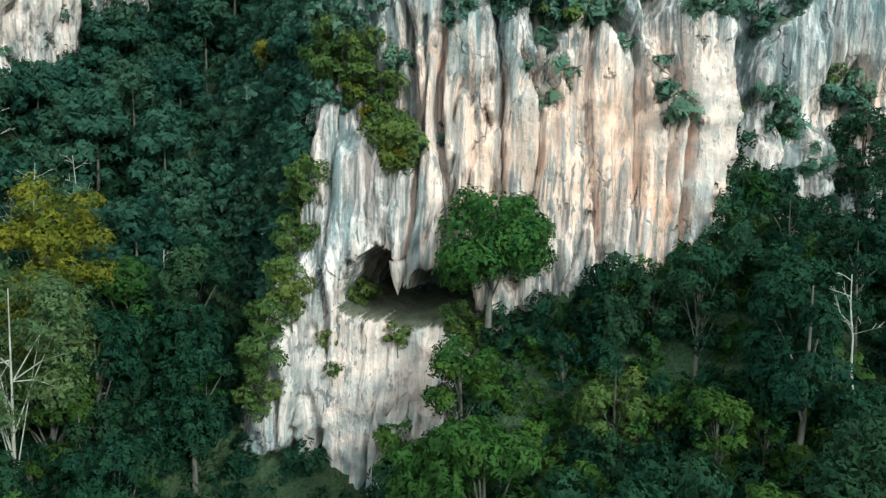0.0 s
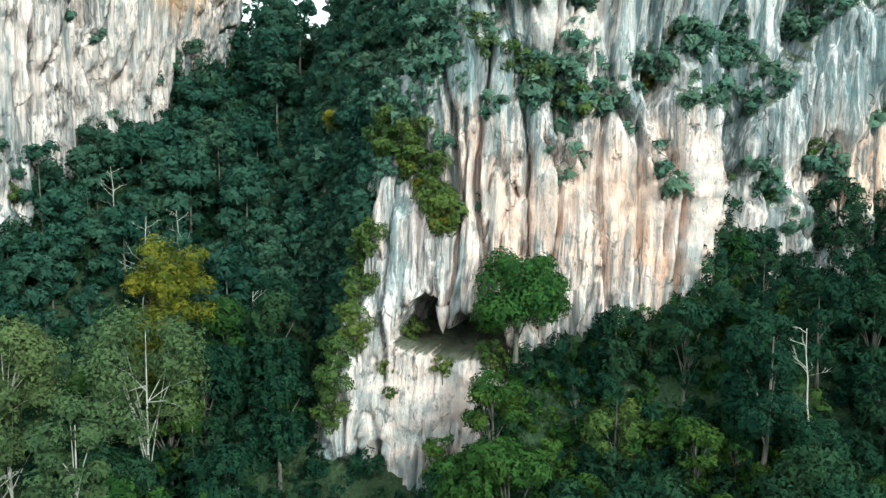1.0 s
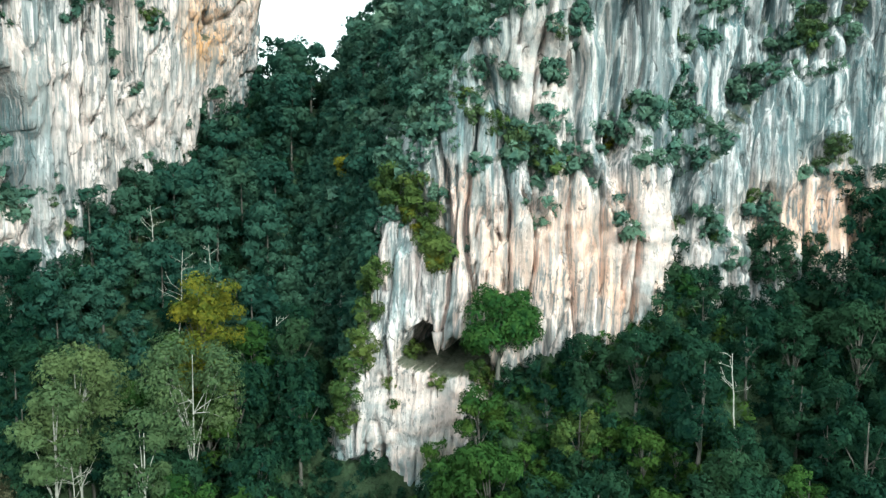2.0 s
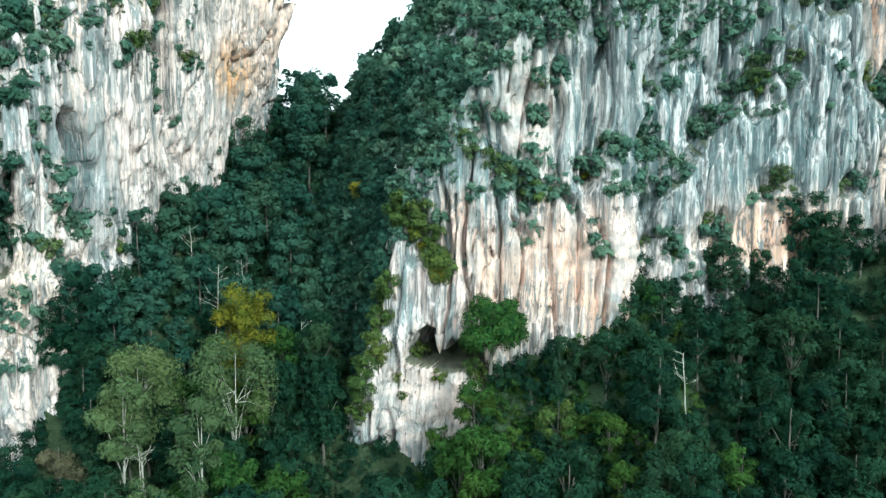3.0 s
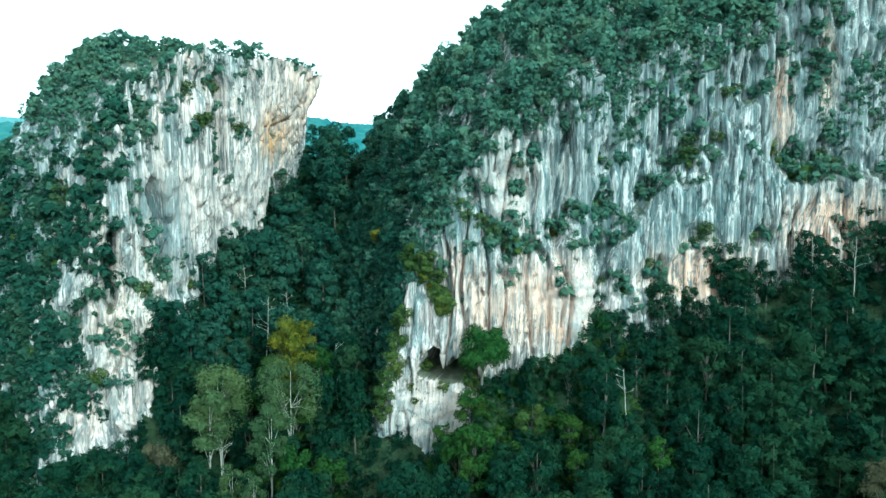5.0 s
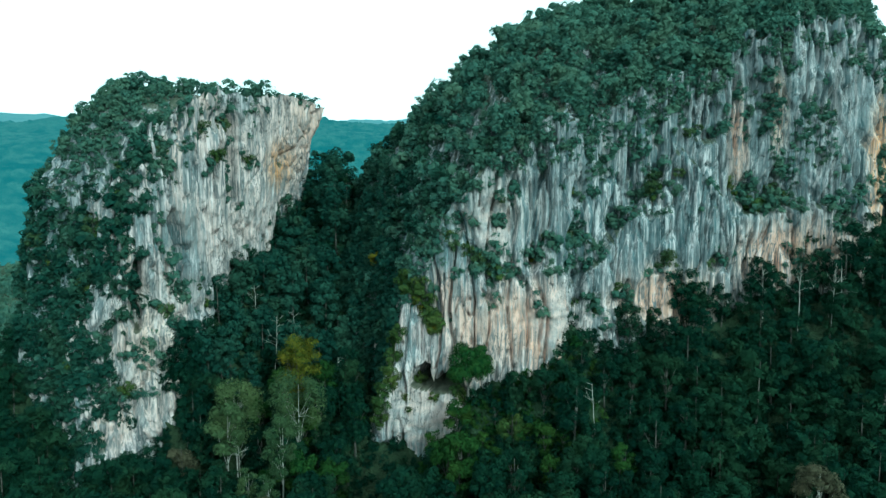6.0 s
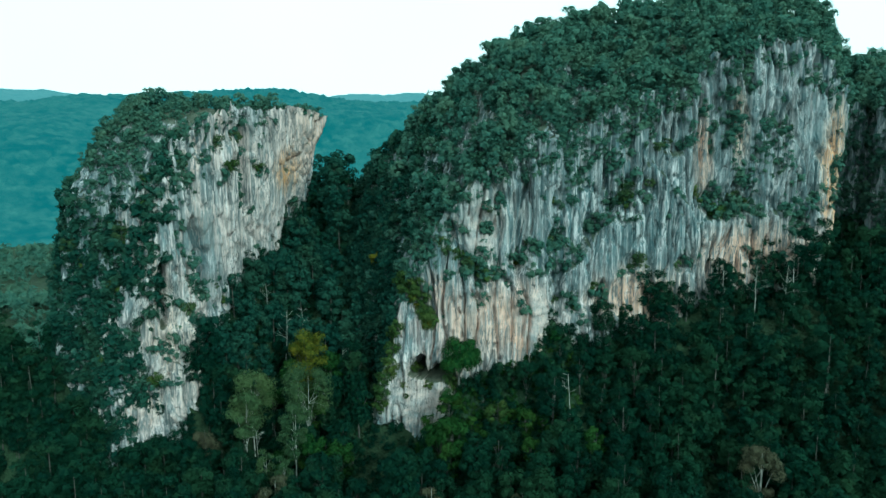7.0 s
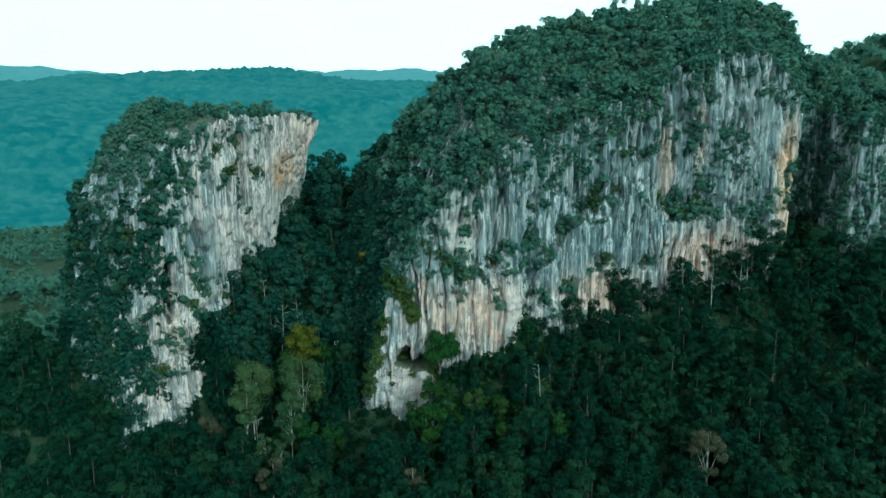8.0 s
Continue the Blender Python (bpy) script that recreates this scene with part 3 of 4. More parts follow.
        # the cave: an arched mouth with a hanging stone between its two bays
        if self.cave:
            roof = np.interp(x, [-14.2, -12.8, -10.5, -8.2, -6.2, -5.3, -4.4, -3.4, -1, 1.5, 3, 3.6], [43.0, 47.0, 50.8, 52.4, 51.8, 48.6, 46.6, 49.6, 49.8, 48.8, 47.0, 44.2])
            floor_z = np.interp(x, [-14, -10, -5, 3.6], [44.8, 43.6, 42.9, 42.8])
            floor_z = floor_z + 1.1 * pnoise(x * 0.45, 4.5, 1.5)
            roof = roof + 0.7 * pnoise(x * 0.7, 0.5, 3.5)
            inside = np.clip((roof - z) / 0.7, 0, 1) * np.clip((z - floor_z) / 2.2, 0, 1) * (y < 100)
            amount = amount * (1 - 0.7 * inside) - 20 * inside * (1 + 0.3 * pnoise(x * 0.3, 1.5, z * 0.3))
            cut = np.interp(x, [-26, -20, -7, -2], [24, 27, 33, 35])
            amount = amount - 2.0 * np.clip((cut - z) / 0.8, 0, 1) * (y < 100) * (x < 0)
            # the worn slab under the mouth
            slab = np.clip(1 - np.hypot((x + 9) / 11, (z - 34) / 11), 0, 1) * (y < 110)
            amount = amount * (1 - 0.8 * np.clip(slab * 2, 0, 1)) + 2.2 * slab
        P[..., 0] += self.normal[:, None, 0] * amount
        P[..., 1] += self.normal[:, None, 1] * amount
        P[..., 2] += rise
        du = (np.roll(P, -1, 0) - np.roll(P, 1, 0)) if self.closed else np.gradient(P, axis=0)
        n = np.cross(du, np.gradient(P, axis=1))
        n /= np.linalg.norm(n, axis=2)[..., None] + 1e-9
        self.up = n[..., 2] * (-1 if np.median(n[..., self.n_cliff:, 2]) < 0 else 1)
        return self

    def weather(self, fresh_top):
        """0 on fresh stone to 1 on old grey stone, for every corner."""
        self.patina = np.clip(fresh_top(*(self.P[..., k] for k in range(3))), 0, 1)
        return self

    def build(self, name, mat, label):
        """The rock as a thing: its cliff face, its wooded top and, where there is one, its cave."""
        root = tagged(new(name), label, "cliff")
        v = self.P.reshape(-1, 3)
        q = grid_quads(self.nu, self.nv, self.closed)
        j = q[:, 0] % self.nv
        c = v[q].mean(1)
        deep = (c[:, 0] > -15) & (c[:, 0] < 5) & (c[:, 2] > 43) & (c[:, 2] < 53) & (c[:, 1] > 93) & (c[:, 1] < 126) & self.cave
        for part_name, pick in (("cliff_face", (j < self.n_cliff) & ~deep), ("wooded_top", (j >= self.n_cliff) & ~deep), ("cave", deep)):
            if not pick.any():
                continue
            used_v, index = np.unique(q[pick], return_inverse=True)
            me = mesh_quads(name + "_" + part_name, v[used_v], index.reshape(-1, 4), [mat])
            me.attributes.new("patina", "FLOAT", "POINT").data.foreach_set("value", self.patina.reshape(-1)[used_v].astype(np.float32))
            ob = new(part_name, me)
            ob.parent = root
        return root

    def cliff_point(self, x, z, y_max=1e9):
        """The place on the cliff that is nearest to x and z, as seen from the front."""
        Q = self.P[:, : self.n_cliff + 8].reshape(-1, 3)
        d = (Q[:, 0] - x) ** 2 + (Q[:, 2] - z) ** 2 + 0.01 * np.maximum(Q[:, 1] - y_max, 0) ** 2
        return Q[int(np.argmin(d))]


# ledges that carry shrubs: x, z, radius
HILL_LEDGES = [
    (-10, 71, 8), (-6, 66, 5), (8.5, 83, 5), (14, 95, 5), (4, 90, 5), (25, 84, 4), (31, 89, 3), (12, 79, 3),
    (41, 103, 7), (40, 92, 5), (52, 95, 6), (61, 102, 6), (70, 107.5, 5), (93, 105, 5), (100, 103, 8), (109, 104, 6),
    (67, 82, 5), (54, 71, 7), (44, 69, 5), (85, 82, 4), (102, 132, 7), (82, 124, 6), (20, 104, 5), (27, 112, 4), (120, 130, 6), (128, 96, 5),
]
TOWER_LEDGES = [
    (-93, 74, 6), (-91, 66, 5), (-97, 56, 6), (-104, 104, 7), (-110, 96, 7), (-118, 92, 7), (-128, 88, 8), (-135, 78, 8), (-120, 74, 7),
    (-108, 62, 5), (-114, 52, 6), (-128, 58, 8), (-104, 44, 5), (-140, 92, 8), (-80, 116, 4), (-82, 126, 5), (-92, 120, 6), (-100, 114, 7), (-142, 66, 7), (-112, 80, 4),
]
hill = Loft(HILL, 0.40, 130, 32, False, 150)
hill.cave = True
hill_mask = np.clip(np.interp(hill.u, [0, 62, 96, hill.u[-1]], [0.2, 0.25, 1, 1]), 0, 1)
hill.sculpt(1.0, hill_mask, [], HILL_LEDGES)
HILL_FRESH = ([-20, 0, 12, 24, 36, 44, 60, 75, 95, 110, 130, 145, 165, 180, 240], [66, 72, 80, 82, 78, 68, 76, 80, 82, 86, 92, 104, 84, 74, 74])
hill.weather(lambda x, y, z: (z - np.interp(x, *HILL_FRESH)) / 26 + 0.30 + 0.3 * sstep(y, 99, 104))
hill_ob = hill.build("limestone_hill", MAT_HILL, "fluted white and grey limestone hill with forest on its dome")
tower = Loft(TOWER, 0.46, 120, 28, True)
tower.sculpt(1.05, np.ones(tower.nu), [(-88.4, 99.5, 86, 4.6, 15, 13), (-79, 127, 116, 3.0, 19, 9), (-97.5, 85, 82, 2.8, 20, 9), (-92, 100, 103, 1.8, 7, 5), (-65, 145, 114, 4.4, 8, 3.0), (-84, 116, 92, 1.8, 22, 5)], TOWER_LEDGES)
tower.weather(lambda x, y, z: 0.05 + np.clip(-(x + 92), -10, 99) / 24 + (z - 118) / 60)
tower_ob = tower.build("limestone_tower", MAT_TOWER, "fluted white limestone tower rock with an overhanging face")


# ---- trees ----
def leaf_cloud(rng, centres, radii, count, size):
    """Many small bent leaf sprays on the skins of a few balls."""
    k = rng.randint(0, len(centres), count)
    d = rng.normal(size=(count, 3))
    d[:, 2] = d[:, 2] * 0.8 + 0.25
    d /= np.linalg.norm(d, axis=1)[:, None]
    r = radii[k] * rng.uniform(0.62, 1.08, count)
    c = centres[k] + d * r[:, None] * np.array([1, 1, 0.82])
    n = d * 1.0 + rng.normal(size=(count, 3)) * 0.33 + np.array([0, 0, 0.25])
    n /= np.linalg.norm(n, axis=1)[:, None]
    t = np.cross(n, rng.normal(size=(count, 3)))
    t /= np.linalg.norm(t, axis=1)[:, None] + 1e-9
    b = np.cross(n, t)
    s = 1.25 * size * rng.uniform(0.6, 1.35, count)[:, None]
    v = np.stack([c - t * s - b * s * 0.35, c + t * s - b * s * 0.45, c + b * s * 0.75 + t * s * 0.2], 1).reshape(-1, 3)
    soft = d * 0.6 + n * 0.5 + np.array([0, 0, 0.15])
    soft /= np.linalg.norm(soft, axis=1)[:, None]
    return v, np.arange(count * 3).reshape(-1, 3), np.repeat(soft, 3, 0)


def tube(points, radii, sides=6):
    """A tapered round limb along points."""
    pts = np.array(points, dtype=float)
    rings = []
    for i, p in enumerate(pts):
        a = pts[min(i + 1, len(pts) - 1)] - pts[max(i - 1, 0)]
        a /= np.linalg.norm(a) + 1e-9
        x = np.cross(a, [0.3, 0.9, 0.1])
        x /= np.linalg.norm(x) + 1e-9
        y = np.cross(a, x)
        th = np.arange(sides) * 2 * math.pi / sides
        rings.append(p + radii[i] * (np.cos(th)[:, None] * x + np.sin(th)[:, None] * y))
    v = np.concatenate(rings)
    q = []
    for i in range(len(pts) - 1):
        for s in range(sides):
            a, b = i * sides + s, i * sides + (s + 1) % sides
            q.append((a, b, b + sides, a + sides))
    return v, np.array(q)


def join(parts):
    vs, qs, n = [], [], 0
    for v, q in parts:
        vs.append(v)
        qs.append(q + n)
        n += len(v)
    return np.concatenate(vs), np.concatenate(qs)


def tree_shape(seed, height, crown_low, crown_r, blobs, leaves, size, trunk_r=0.35, lean=0.0):
    """Trunk with limbs, and the crown's leaf sprays, as two arrays."""
    rng = np.random.RandomState(seed)
    mid, half = (height + crown_low) / 2, (height - crown_low) / 2
    centres, radii = [], []
    for k in range(blobs):
        a = rng.uniform(0, 6.283)
        zz = rng.uniform(-0.85, 0.8)
        rr = math.sqrt(max(0, 1 - zz * zz)) * rng.uniform(0.45, 0.8) * crown_r
        centres.append((rr * math.cos(a) + lean * (zz + 1), rr * math.sin(a), mid + zz * half * 0.82))
        radii.append(crown_r * rng.uniform(0.26, 0.46))
    centres, radii = np.array(centres), np.array(radii)
    crown = leaf_cloud(rng, centres, radii, leaves, size)
    top = height - 0.25 * (height - crown_low)
    w = rng.normal(size=2) * 0.35
    bole = [(0, 0, -2.5), (w[0] * 0.3, w[1] * 0.3, crown_low * 0.5), (w[0], w[1], crown_low + 0.2 * half), (w[0] * 1.6 + lean, w[1] * 1.6, top)]
    limbs = [tube(bole, [trunk_r * 1.25, trunk_r, trunk_r * 0.72, trunk_r * 0.2], 6)]
    for k in range(0, blobs, 2):
        z0 = rng.uniform(crown_low * 0.8, mid)
        c = centres[k]
        start = np.array([w[0], w[1], z0])
        limbs.append(tube([start, (start + c) / 2 + np.array([0, 0, 0.6]), c], [trunk_r * 0.38, trunk_r * 0.26, trunk_r * 0.1], 4))
    return join(limbs), crown


def make_tree(name, shape, leaf, bark_mat, label, category="tree"):
    root = tagged(new(name), label, category)
    for nm, (v, q, *soft), mat in (("trunk", shape[0], bark_mat), ("crown", shape[1], leaf)):
        ob = new(nm, mesh_quads(name + "_" + nm, v, q, [mat], smooth=True, normals=soft[0] if soft else None))
        ob.parent = root
    return root


def stand(x, y, z, size, turn):
    return pose(x, y, z, 0, 0, turn) @ Matrix.Scale(size, 4)


def put_copy(ob, x, y, z, size, turn, group):
    c = copy_thing(ob, pose(x, y, z, 0, 0, turn))
    c.scale = (size, size, size * random.uniform(0.92, 1.1))
    c["group"] = group
    return c


rng = np.random.RandomState(4)
ROUND = [tree_shape(10 + k, 17 + k, 3.0, 4.9, 22, 1650, 0.48, 0.34) for k in range(4)]
TALL = [tree_shape(30 + k, 26 + k * 1.5, 11, 4.6, 18, 2500, 0.34, 0.24) for k in range(3)]
SHRUB = [tree_shape(50 + k, 4.2, -0.6, 2.7, 10, 440, 0.38, 0.10) for k in range(3)]
MID = [tree_shape(70 + k, 15 + k, 1.5, 4.5, 20, 470, 0.78, 0.28) for k in range(5)]
CREST = [tree_shape(75 + k, 12 + 0.8 * k, 1.0, 4.8, 18, 350, 0.84, 0.28) for k in range(5)]
CREST_SMALL = [tree_shape(175 + k, 12 + 0.8 * k, 1.0, 4.8, 14, 210, 1.05, 0.28) for k in range(5)]
TUFT = [tree_shape(60 + k, 3.4, -0.5, 2.2, 6, 58, 0.68, 0.08) for k in range(4)]
BUSH = [tree_shape(65 + k, 3.4, -0.5, 2.2, 8, 130, 0.46, 0.08) for k in range(4)]
GULLY = [tree_shape(180 + k, 15 + k, 1.5, 4.6, 24, 1500, 0.47, 0.28) for k in range(5)]
FLANK = [tree_shape(190 + k, 12 + 0.8 * k, 1.0, 4.8, 20, 680, 0.58, 0.28) for k in range(5)]
LOW = [tree_shape(80 + k, 14, 2, 5.0, 8, 46, 2.4, 0.3) for k in range(3)]
FAR = [tree_shape(90 + k, 13, 2, 5.0, 5, 20, 2.9, 0.3) for k in range(3)]


def on_rock(x, y):
    """True where a tree of the valley would stand inside one of the rocks."""
    for rows, closed in ((HILL, False), (TOWER, True)):
        pts = [(r[0], r[1]) for r in rows]
        if not closed:
            pts = pts + [(256, 340), (-46, 340)]
        inside = False
        for i in range(len(pts)):
            (x1, y1), (x2, y2) = pts[i], pts[i - 1]
            if (y1 > y) != (y2 > y) and x < (x2 - x1) * (y - y1) / (y2 - y1) + x1:
                inside = not inside
        if inside:
            return True
    return False


# trees that stand out singly: x, y, ground offset, size
SINGLE = [(-49, 92), (-46, 76), (-64, 74), (44, 76), (-48, 173), (-80, 72), (18, 77), (-1, 38), (-47, 37), (25, 39), (94, 46), (7.5, 80)]
near_trees, mid_trees, low_trees = [], [], []
for gx in np.arange(-300, 360, 6.0):
    for gy in np.arange(-320, 330, 6.0):
        x, y = gx + rng.uniform(-2.6, 2.6), gy + rng.uniform(-2.6, 2.6)
        if on_rock(x, y) or min(math.hypot(x - a, y - b) for a, b in SINGLE) < 4.0:
            continue
        if -30 < x < -8 - 0.2 * (92 - y) and 46 < y < 100:
            continue
        if -66 < x < 70 and 24 < y < 106:
            near_trees.append((x, y))
        elif -165 < x < 190 and 12 < y < 200:
            mid_trees.append((x, y))
        elif rng.uniform() < (0.34 if -260 < y < -60 and abs(x) < 150 else 0.10 if y < -60 or y > 250 else 0.34 if y < -20 or y > 230 else 0.6):
            low_trees.append((x, y))

round_things = [make_tree("broadleaf_tree", s, MAT_LEAF, MAT_BARK, "dark green broadleaf forest tree with a rounded crown") for k, s in enumerate(ROUND)]
warm_things = [make_tree("broadleaf_tree", ROUND[2], MAT_LEAF_WARM, MAT_BARK, "warm mid-green broadleaf forest tree with a rounded crown")]
bright_things = [make_tree("broadleaf_tree", ROUND[1], MAT_LEAF_BRIGHT, MAT_BARK, "fresh green broadleaf forest tree with a rounded crown")]
tall_things = [make_tree("tall_tree", s, MAT_LEAF_PALE if k else MAT_LEAF, MAT_BARK_PALE, "tall forest tree with pale trunk and thin grey-green crown") for k, s in enumerate(TALL)]
used = set()


def plant(src, x, y, z, size, group):
    """The first one is moved to its place, the others are copies of it."""
    turn = rng.uniform(0, 360)
    if src.name not in used:
        used.add(src.name)
        src.matrix_basis = stand(x, y, z, size, turn)
        src["group"] = group
        return src
    return put_copy(src, x, y, z, size, turn, group)


for n, (x, y) in enumerate(near_trees):
    pick = rng.uniform()
    kinds = tall_things if pick < (0.10 if x < -32 else 0.0) else warm_things if y > 60 and x < 32 and 0.30 < pick < 0.58 else bright_things if pick < (0.26 if y > 62 and -12 < x < 26 else 0.04) else round_things
    size = rng.choice([0.55, 0.7, 0.85, 1.05, 1.25]) * rng.uniform(0.9, 1.1) * (0.88 if x > -8 else 1.0)
    if rng.uniform() < 0.08:
        continue
    if y > 52 and -6 < x < 46:
        top = float(np.interp(x, [-6, 4, 10, 17, 22, 28, 33, 37, 41], [40, 44, 48, 53, 51, 53, 51, 58, 62]))
        if 36 < x and y < 76:
            top = 40
        size = min(size, max(0.28, (60 - (60 - top) * y / 84 - float(ground_z(x, y))) / 18))
    plant(kinds[rng.randint(len(kinds))], x, y, float(ground_z(x, y)), size, "forest trees below the cliffs")


def single(name, shape, leaf, bark_mat, label, x, y, z, size=1.0):
    t = make_tree(name, shape, leaf, bark_mat, label)
    t.matrix_basis = stand(x, y, z, size, rng.uniform(0, 360))
    return t


single("yellow_tree", tree_shape(201, 37, 5, 7.0, 44, 8000, 0.37, 0.4), MAT_LEAF_YELLOW, MAT_BARK, "tall tree hung with yellow-green creeper leaves", -49, 92, float(ground_z(-49, 92)) + 3)
single("tall_tree", tree_shape(202, 41, 17, 8.4, 34, 7500, 0.33, 0.22), MAT_LEAF_PALE, MAT_BARK_PALE, "tall pale-trunked tree with thin grey-green crown", -46, 76, float(ground_z(-46, 76)))
single("tall_tree", tree_shape(203, 40, 16, 8.4, 34, 7500, 0.33, 0.22), MAT_LEAF_PALE, MAT_BARK_PALE, "tall pale-trunked tree with olive-green spreading crown", -64, 74, float(ground_z(-64, 74)))
single("broadleaf_tree", tree_shape(204, 14, 2, 4.6, 14, 2400, 0.34, 0.3), MAT_LEAF, MAT_BARK, "dark tree standing against the sky in the saddle", -48, 173, float(ground_z(-48, 173)) + 4)
single("rusty_tree", tree_shape(205, 18, 5, 5.5, 14, 2400, 0.32, 0.3), MAT_LEAF_RUSTY, MAT_BARK, "tree with rust-brown thinning leaves beside the tower", -80, 72, float(ground_z(-80, 72)))
for gx in np.arange(-4, 40, 3.6):
    for gy in ((74, 79, 84) if gx < 6 else (72, 77)):
        x, y = gx + rng.uniform(-1.5, 1.5), gy + rng.uniform(-1.8, 1.8)
        if not on_rock(x, y - 1.5):
            plant([round_things[rng.randint(4)], warm_things[0], bright_things[0]][rng.randint(3)], x, y, float(ground_z(x, y)) - 0.5, rng.uniform(0.30, 0.50), "forest trees below the cliffs")
single("yellow_tree", tree_shape(206, 14, 2, 4.4, 16, 3000, 0.34, 0.3), MAT_LEAF_OLIVE, MAT_BARK, "rounded yellow-green tree on the slope under the cliff", 18, 77, float(ground_z(18, 77)))
for x, y, size in ((-1, 38, 1.0), (-47, 37, 1.05), (25, 39, 0.85), (94, 46, 1.35)):
    single("pale_tree", tree_shape(207 + int(x), 20, 6, 4.4, 14, 3000, 0.28, 0.3), MAT_LEAF_RUSTY, MAT_BARK_PALE, "round-crowned tree with pale brown thin leaves", x, y, float(ground_z(x, y)), size)


def ledge_tree():
    """The big tree that hangs beside the cave mouth."""
    t = make_tree("ledge_tree", tree_shape(211, 14, 0.5, 7.2, 22, 7000, 0.36, 0.35, 0.4), MAT_LEAF_BRIGHT, MAT_BARK, "broad green tree growing from the ledge beside the cave")
    t.matrix_basis = stand(5.2, 83.5, 46.2, 1.04, 40)


ledge_tree()


def bare_tree(seed, height, x, y, z, label):
    """A dead tree: a pale bole and forking bare branches."""
    r = np.random.RandomState(seed)
    root = tagged(new("bare_tree"), label, "tree")
    lean = r.normal(size=2) * 0.05
    bole = [(lean[0] * h, lean[1] * h + 0.15 * math.sin(h), h) for h in np.linspace(-2, height, 7)]
    v, q = tube(bole, list(np.linspace(0.20, 0.045, 7)), 6)
    ob = new("trunk", mesh_quads("bare_trunk", v, q, [MAT_BARK_PALE], smooth=True))
    ob.parent = root
    for k in range(9):
        h = r.uniform(0.55, 0.97) * height
        a = r.uniform(0, 6.283)
        ln = (1.15 - h / height) * height * 0.24 + 0.8
        d = np.array([math.cos(a), math.sin(a), r.uniform(0.3, 0.9)])
        p0 = np.array([lean[0] * h, lean[1] * h, h])
        p1 = p0 + d * ln * 0.5
        p2 = p1 + (d + r.normal(size=3) * 0.3) * ln * 0.5
        parts = [tube([p0, p1, p2], [0.05, 0.035, 0.016], 4)]
        for e in range(3):
            b = p1 + (p2 - p1) * r.uniform(0, 0.8)
            parts.append(tube([b, b + (d * 0.6 + r.normal(size=3) * 0.5) * ln * 0.35], [0.03, 0.014], 4))
        v, q = join(parts)
        ob = new("branch", mesh_quads("bare_branch", v, q, [MAT_BARK_PALE]))
        ob.parent = root
    root.matrix_basis = pose(x, y, z, 0, 0, r.uniform(0, 360))


for n, (x, y, h) in enumerate([(42.5, 74, 51 - float(ground_z(42.5, 74))), (-62, 108, 26), (-55, 112, 24), (-70, 118, 22), (-38, 100, 20), (108, 96, 22), (122, 98, 24), (117, 94, 22), (98, 98, 20), (-60, 66, 22)] ):
    bare_tree(300 + n, h, x, y, float(ground_z(x, y)), "bare dead tree with a pale slender trunk")


def strew(name, places, shapes, leaf, label, stems=True):
    """One object of many plants that nobody could count."""
    crowns, trunks, soft = [], [], []
    for x, y, z, size in places:
        (tv, tq), (cv, cq, cn) = shapes[rng.randint(len(shapes))]
        a = rng.uniform(0, 6.283)
        m = np.array([[math.cos(a), -math.sin(a), 0], [math.sin(a), math.cos(a), 0], [0, 0, 1]]) * size
        crowns.append((cv @ m.T + (x, y, z), cq))
        soft.append(cn @ m.T / size)
        trunks.append((tv[:24] @ m.T + (x, y, z), tq[:18]))
    v, q = join(crowns)
    me = mesh_quads(name, v, q, [leaf], smooth=True, normals=np.concatenate(soft))
    tone = me.attributes.new("tone", "FLOAT", "POINT")
    tone.data.foreach_set("value", np.repeat(rng.uniform(0, 1, len(crowns)), [len(c[0]) for c in crowns]).astype(np.float32))
    tagged(new(name, me), label, "forest", kind="stuff")
    if not stems:
        return
    v, q = join(trunks)
    tagged(new(name + "_trunks", mesh_quads(name + "_trunks", v, q, [MAT_BARK])), "grey trunks of the forest trees", "forest", kind="stuff")


for k in range(26):
    mid_trees.append((rng.uniform(-100, -76), rng.uniform(58, 74)))
for k in range(30):
    mid_trees.append((rng.uniform(-160, -112), rng.uniform(56, 76)))
gully_trees = [p for p in mid_trees if -100 < p[0] < -5 and p[1] > 92]
mid_trees = [p for p in mid_trees if not (-100 < p[0] < -5 and p[1] > 92)]
strew("gully_forest", [(x, y, float(ground_z(x, y)), rng.choice([0.5, 0.7, 0.9, 1.1, 1.35]) * rng.uniform(0.9, 1.1)) for x, y in gully_trees if rng.uniform() < 0.94], GULLY, MAT_LEAF_SHADED, "green forest filling the gully between the rocks")
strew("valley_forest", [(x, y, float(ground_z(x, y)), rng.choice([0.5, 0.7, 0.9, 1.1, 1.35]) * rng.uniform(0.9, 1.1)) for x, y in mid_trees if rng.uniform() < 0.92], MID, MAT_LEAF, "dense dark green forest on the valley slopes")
open_trees = [p for p in low_trees if p[0] < -172 and p[1] > 40]
low_trees = [p for p in low_trees if not (p[0] < -172 and p[1] > 40)]
strew("plain_forest", [(x, y, float(ground_z(x, y)), rng.uniform(0.6, 1.2)) for x, y in open_trees], LOW, MAT_LEAF_HAZED, "green woods on the open plain beside the tower rock", False)
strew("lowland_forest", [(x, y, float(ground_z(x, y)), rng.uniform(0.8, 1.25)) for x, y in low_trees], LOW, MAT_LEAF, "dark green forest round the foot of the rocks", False)


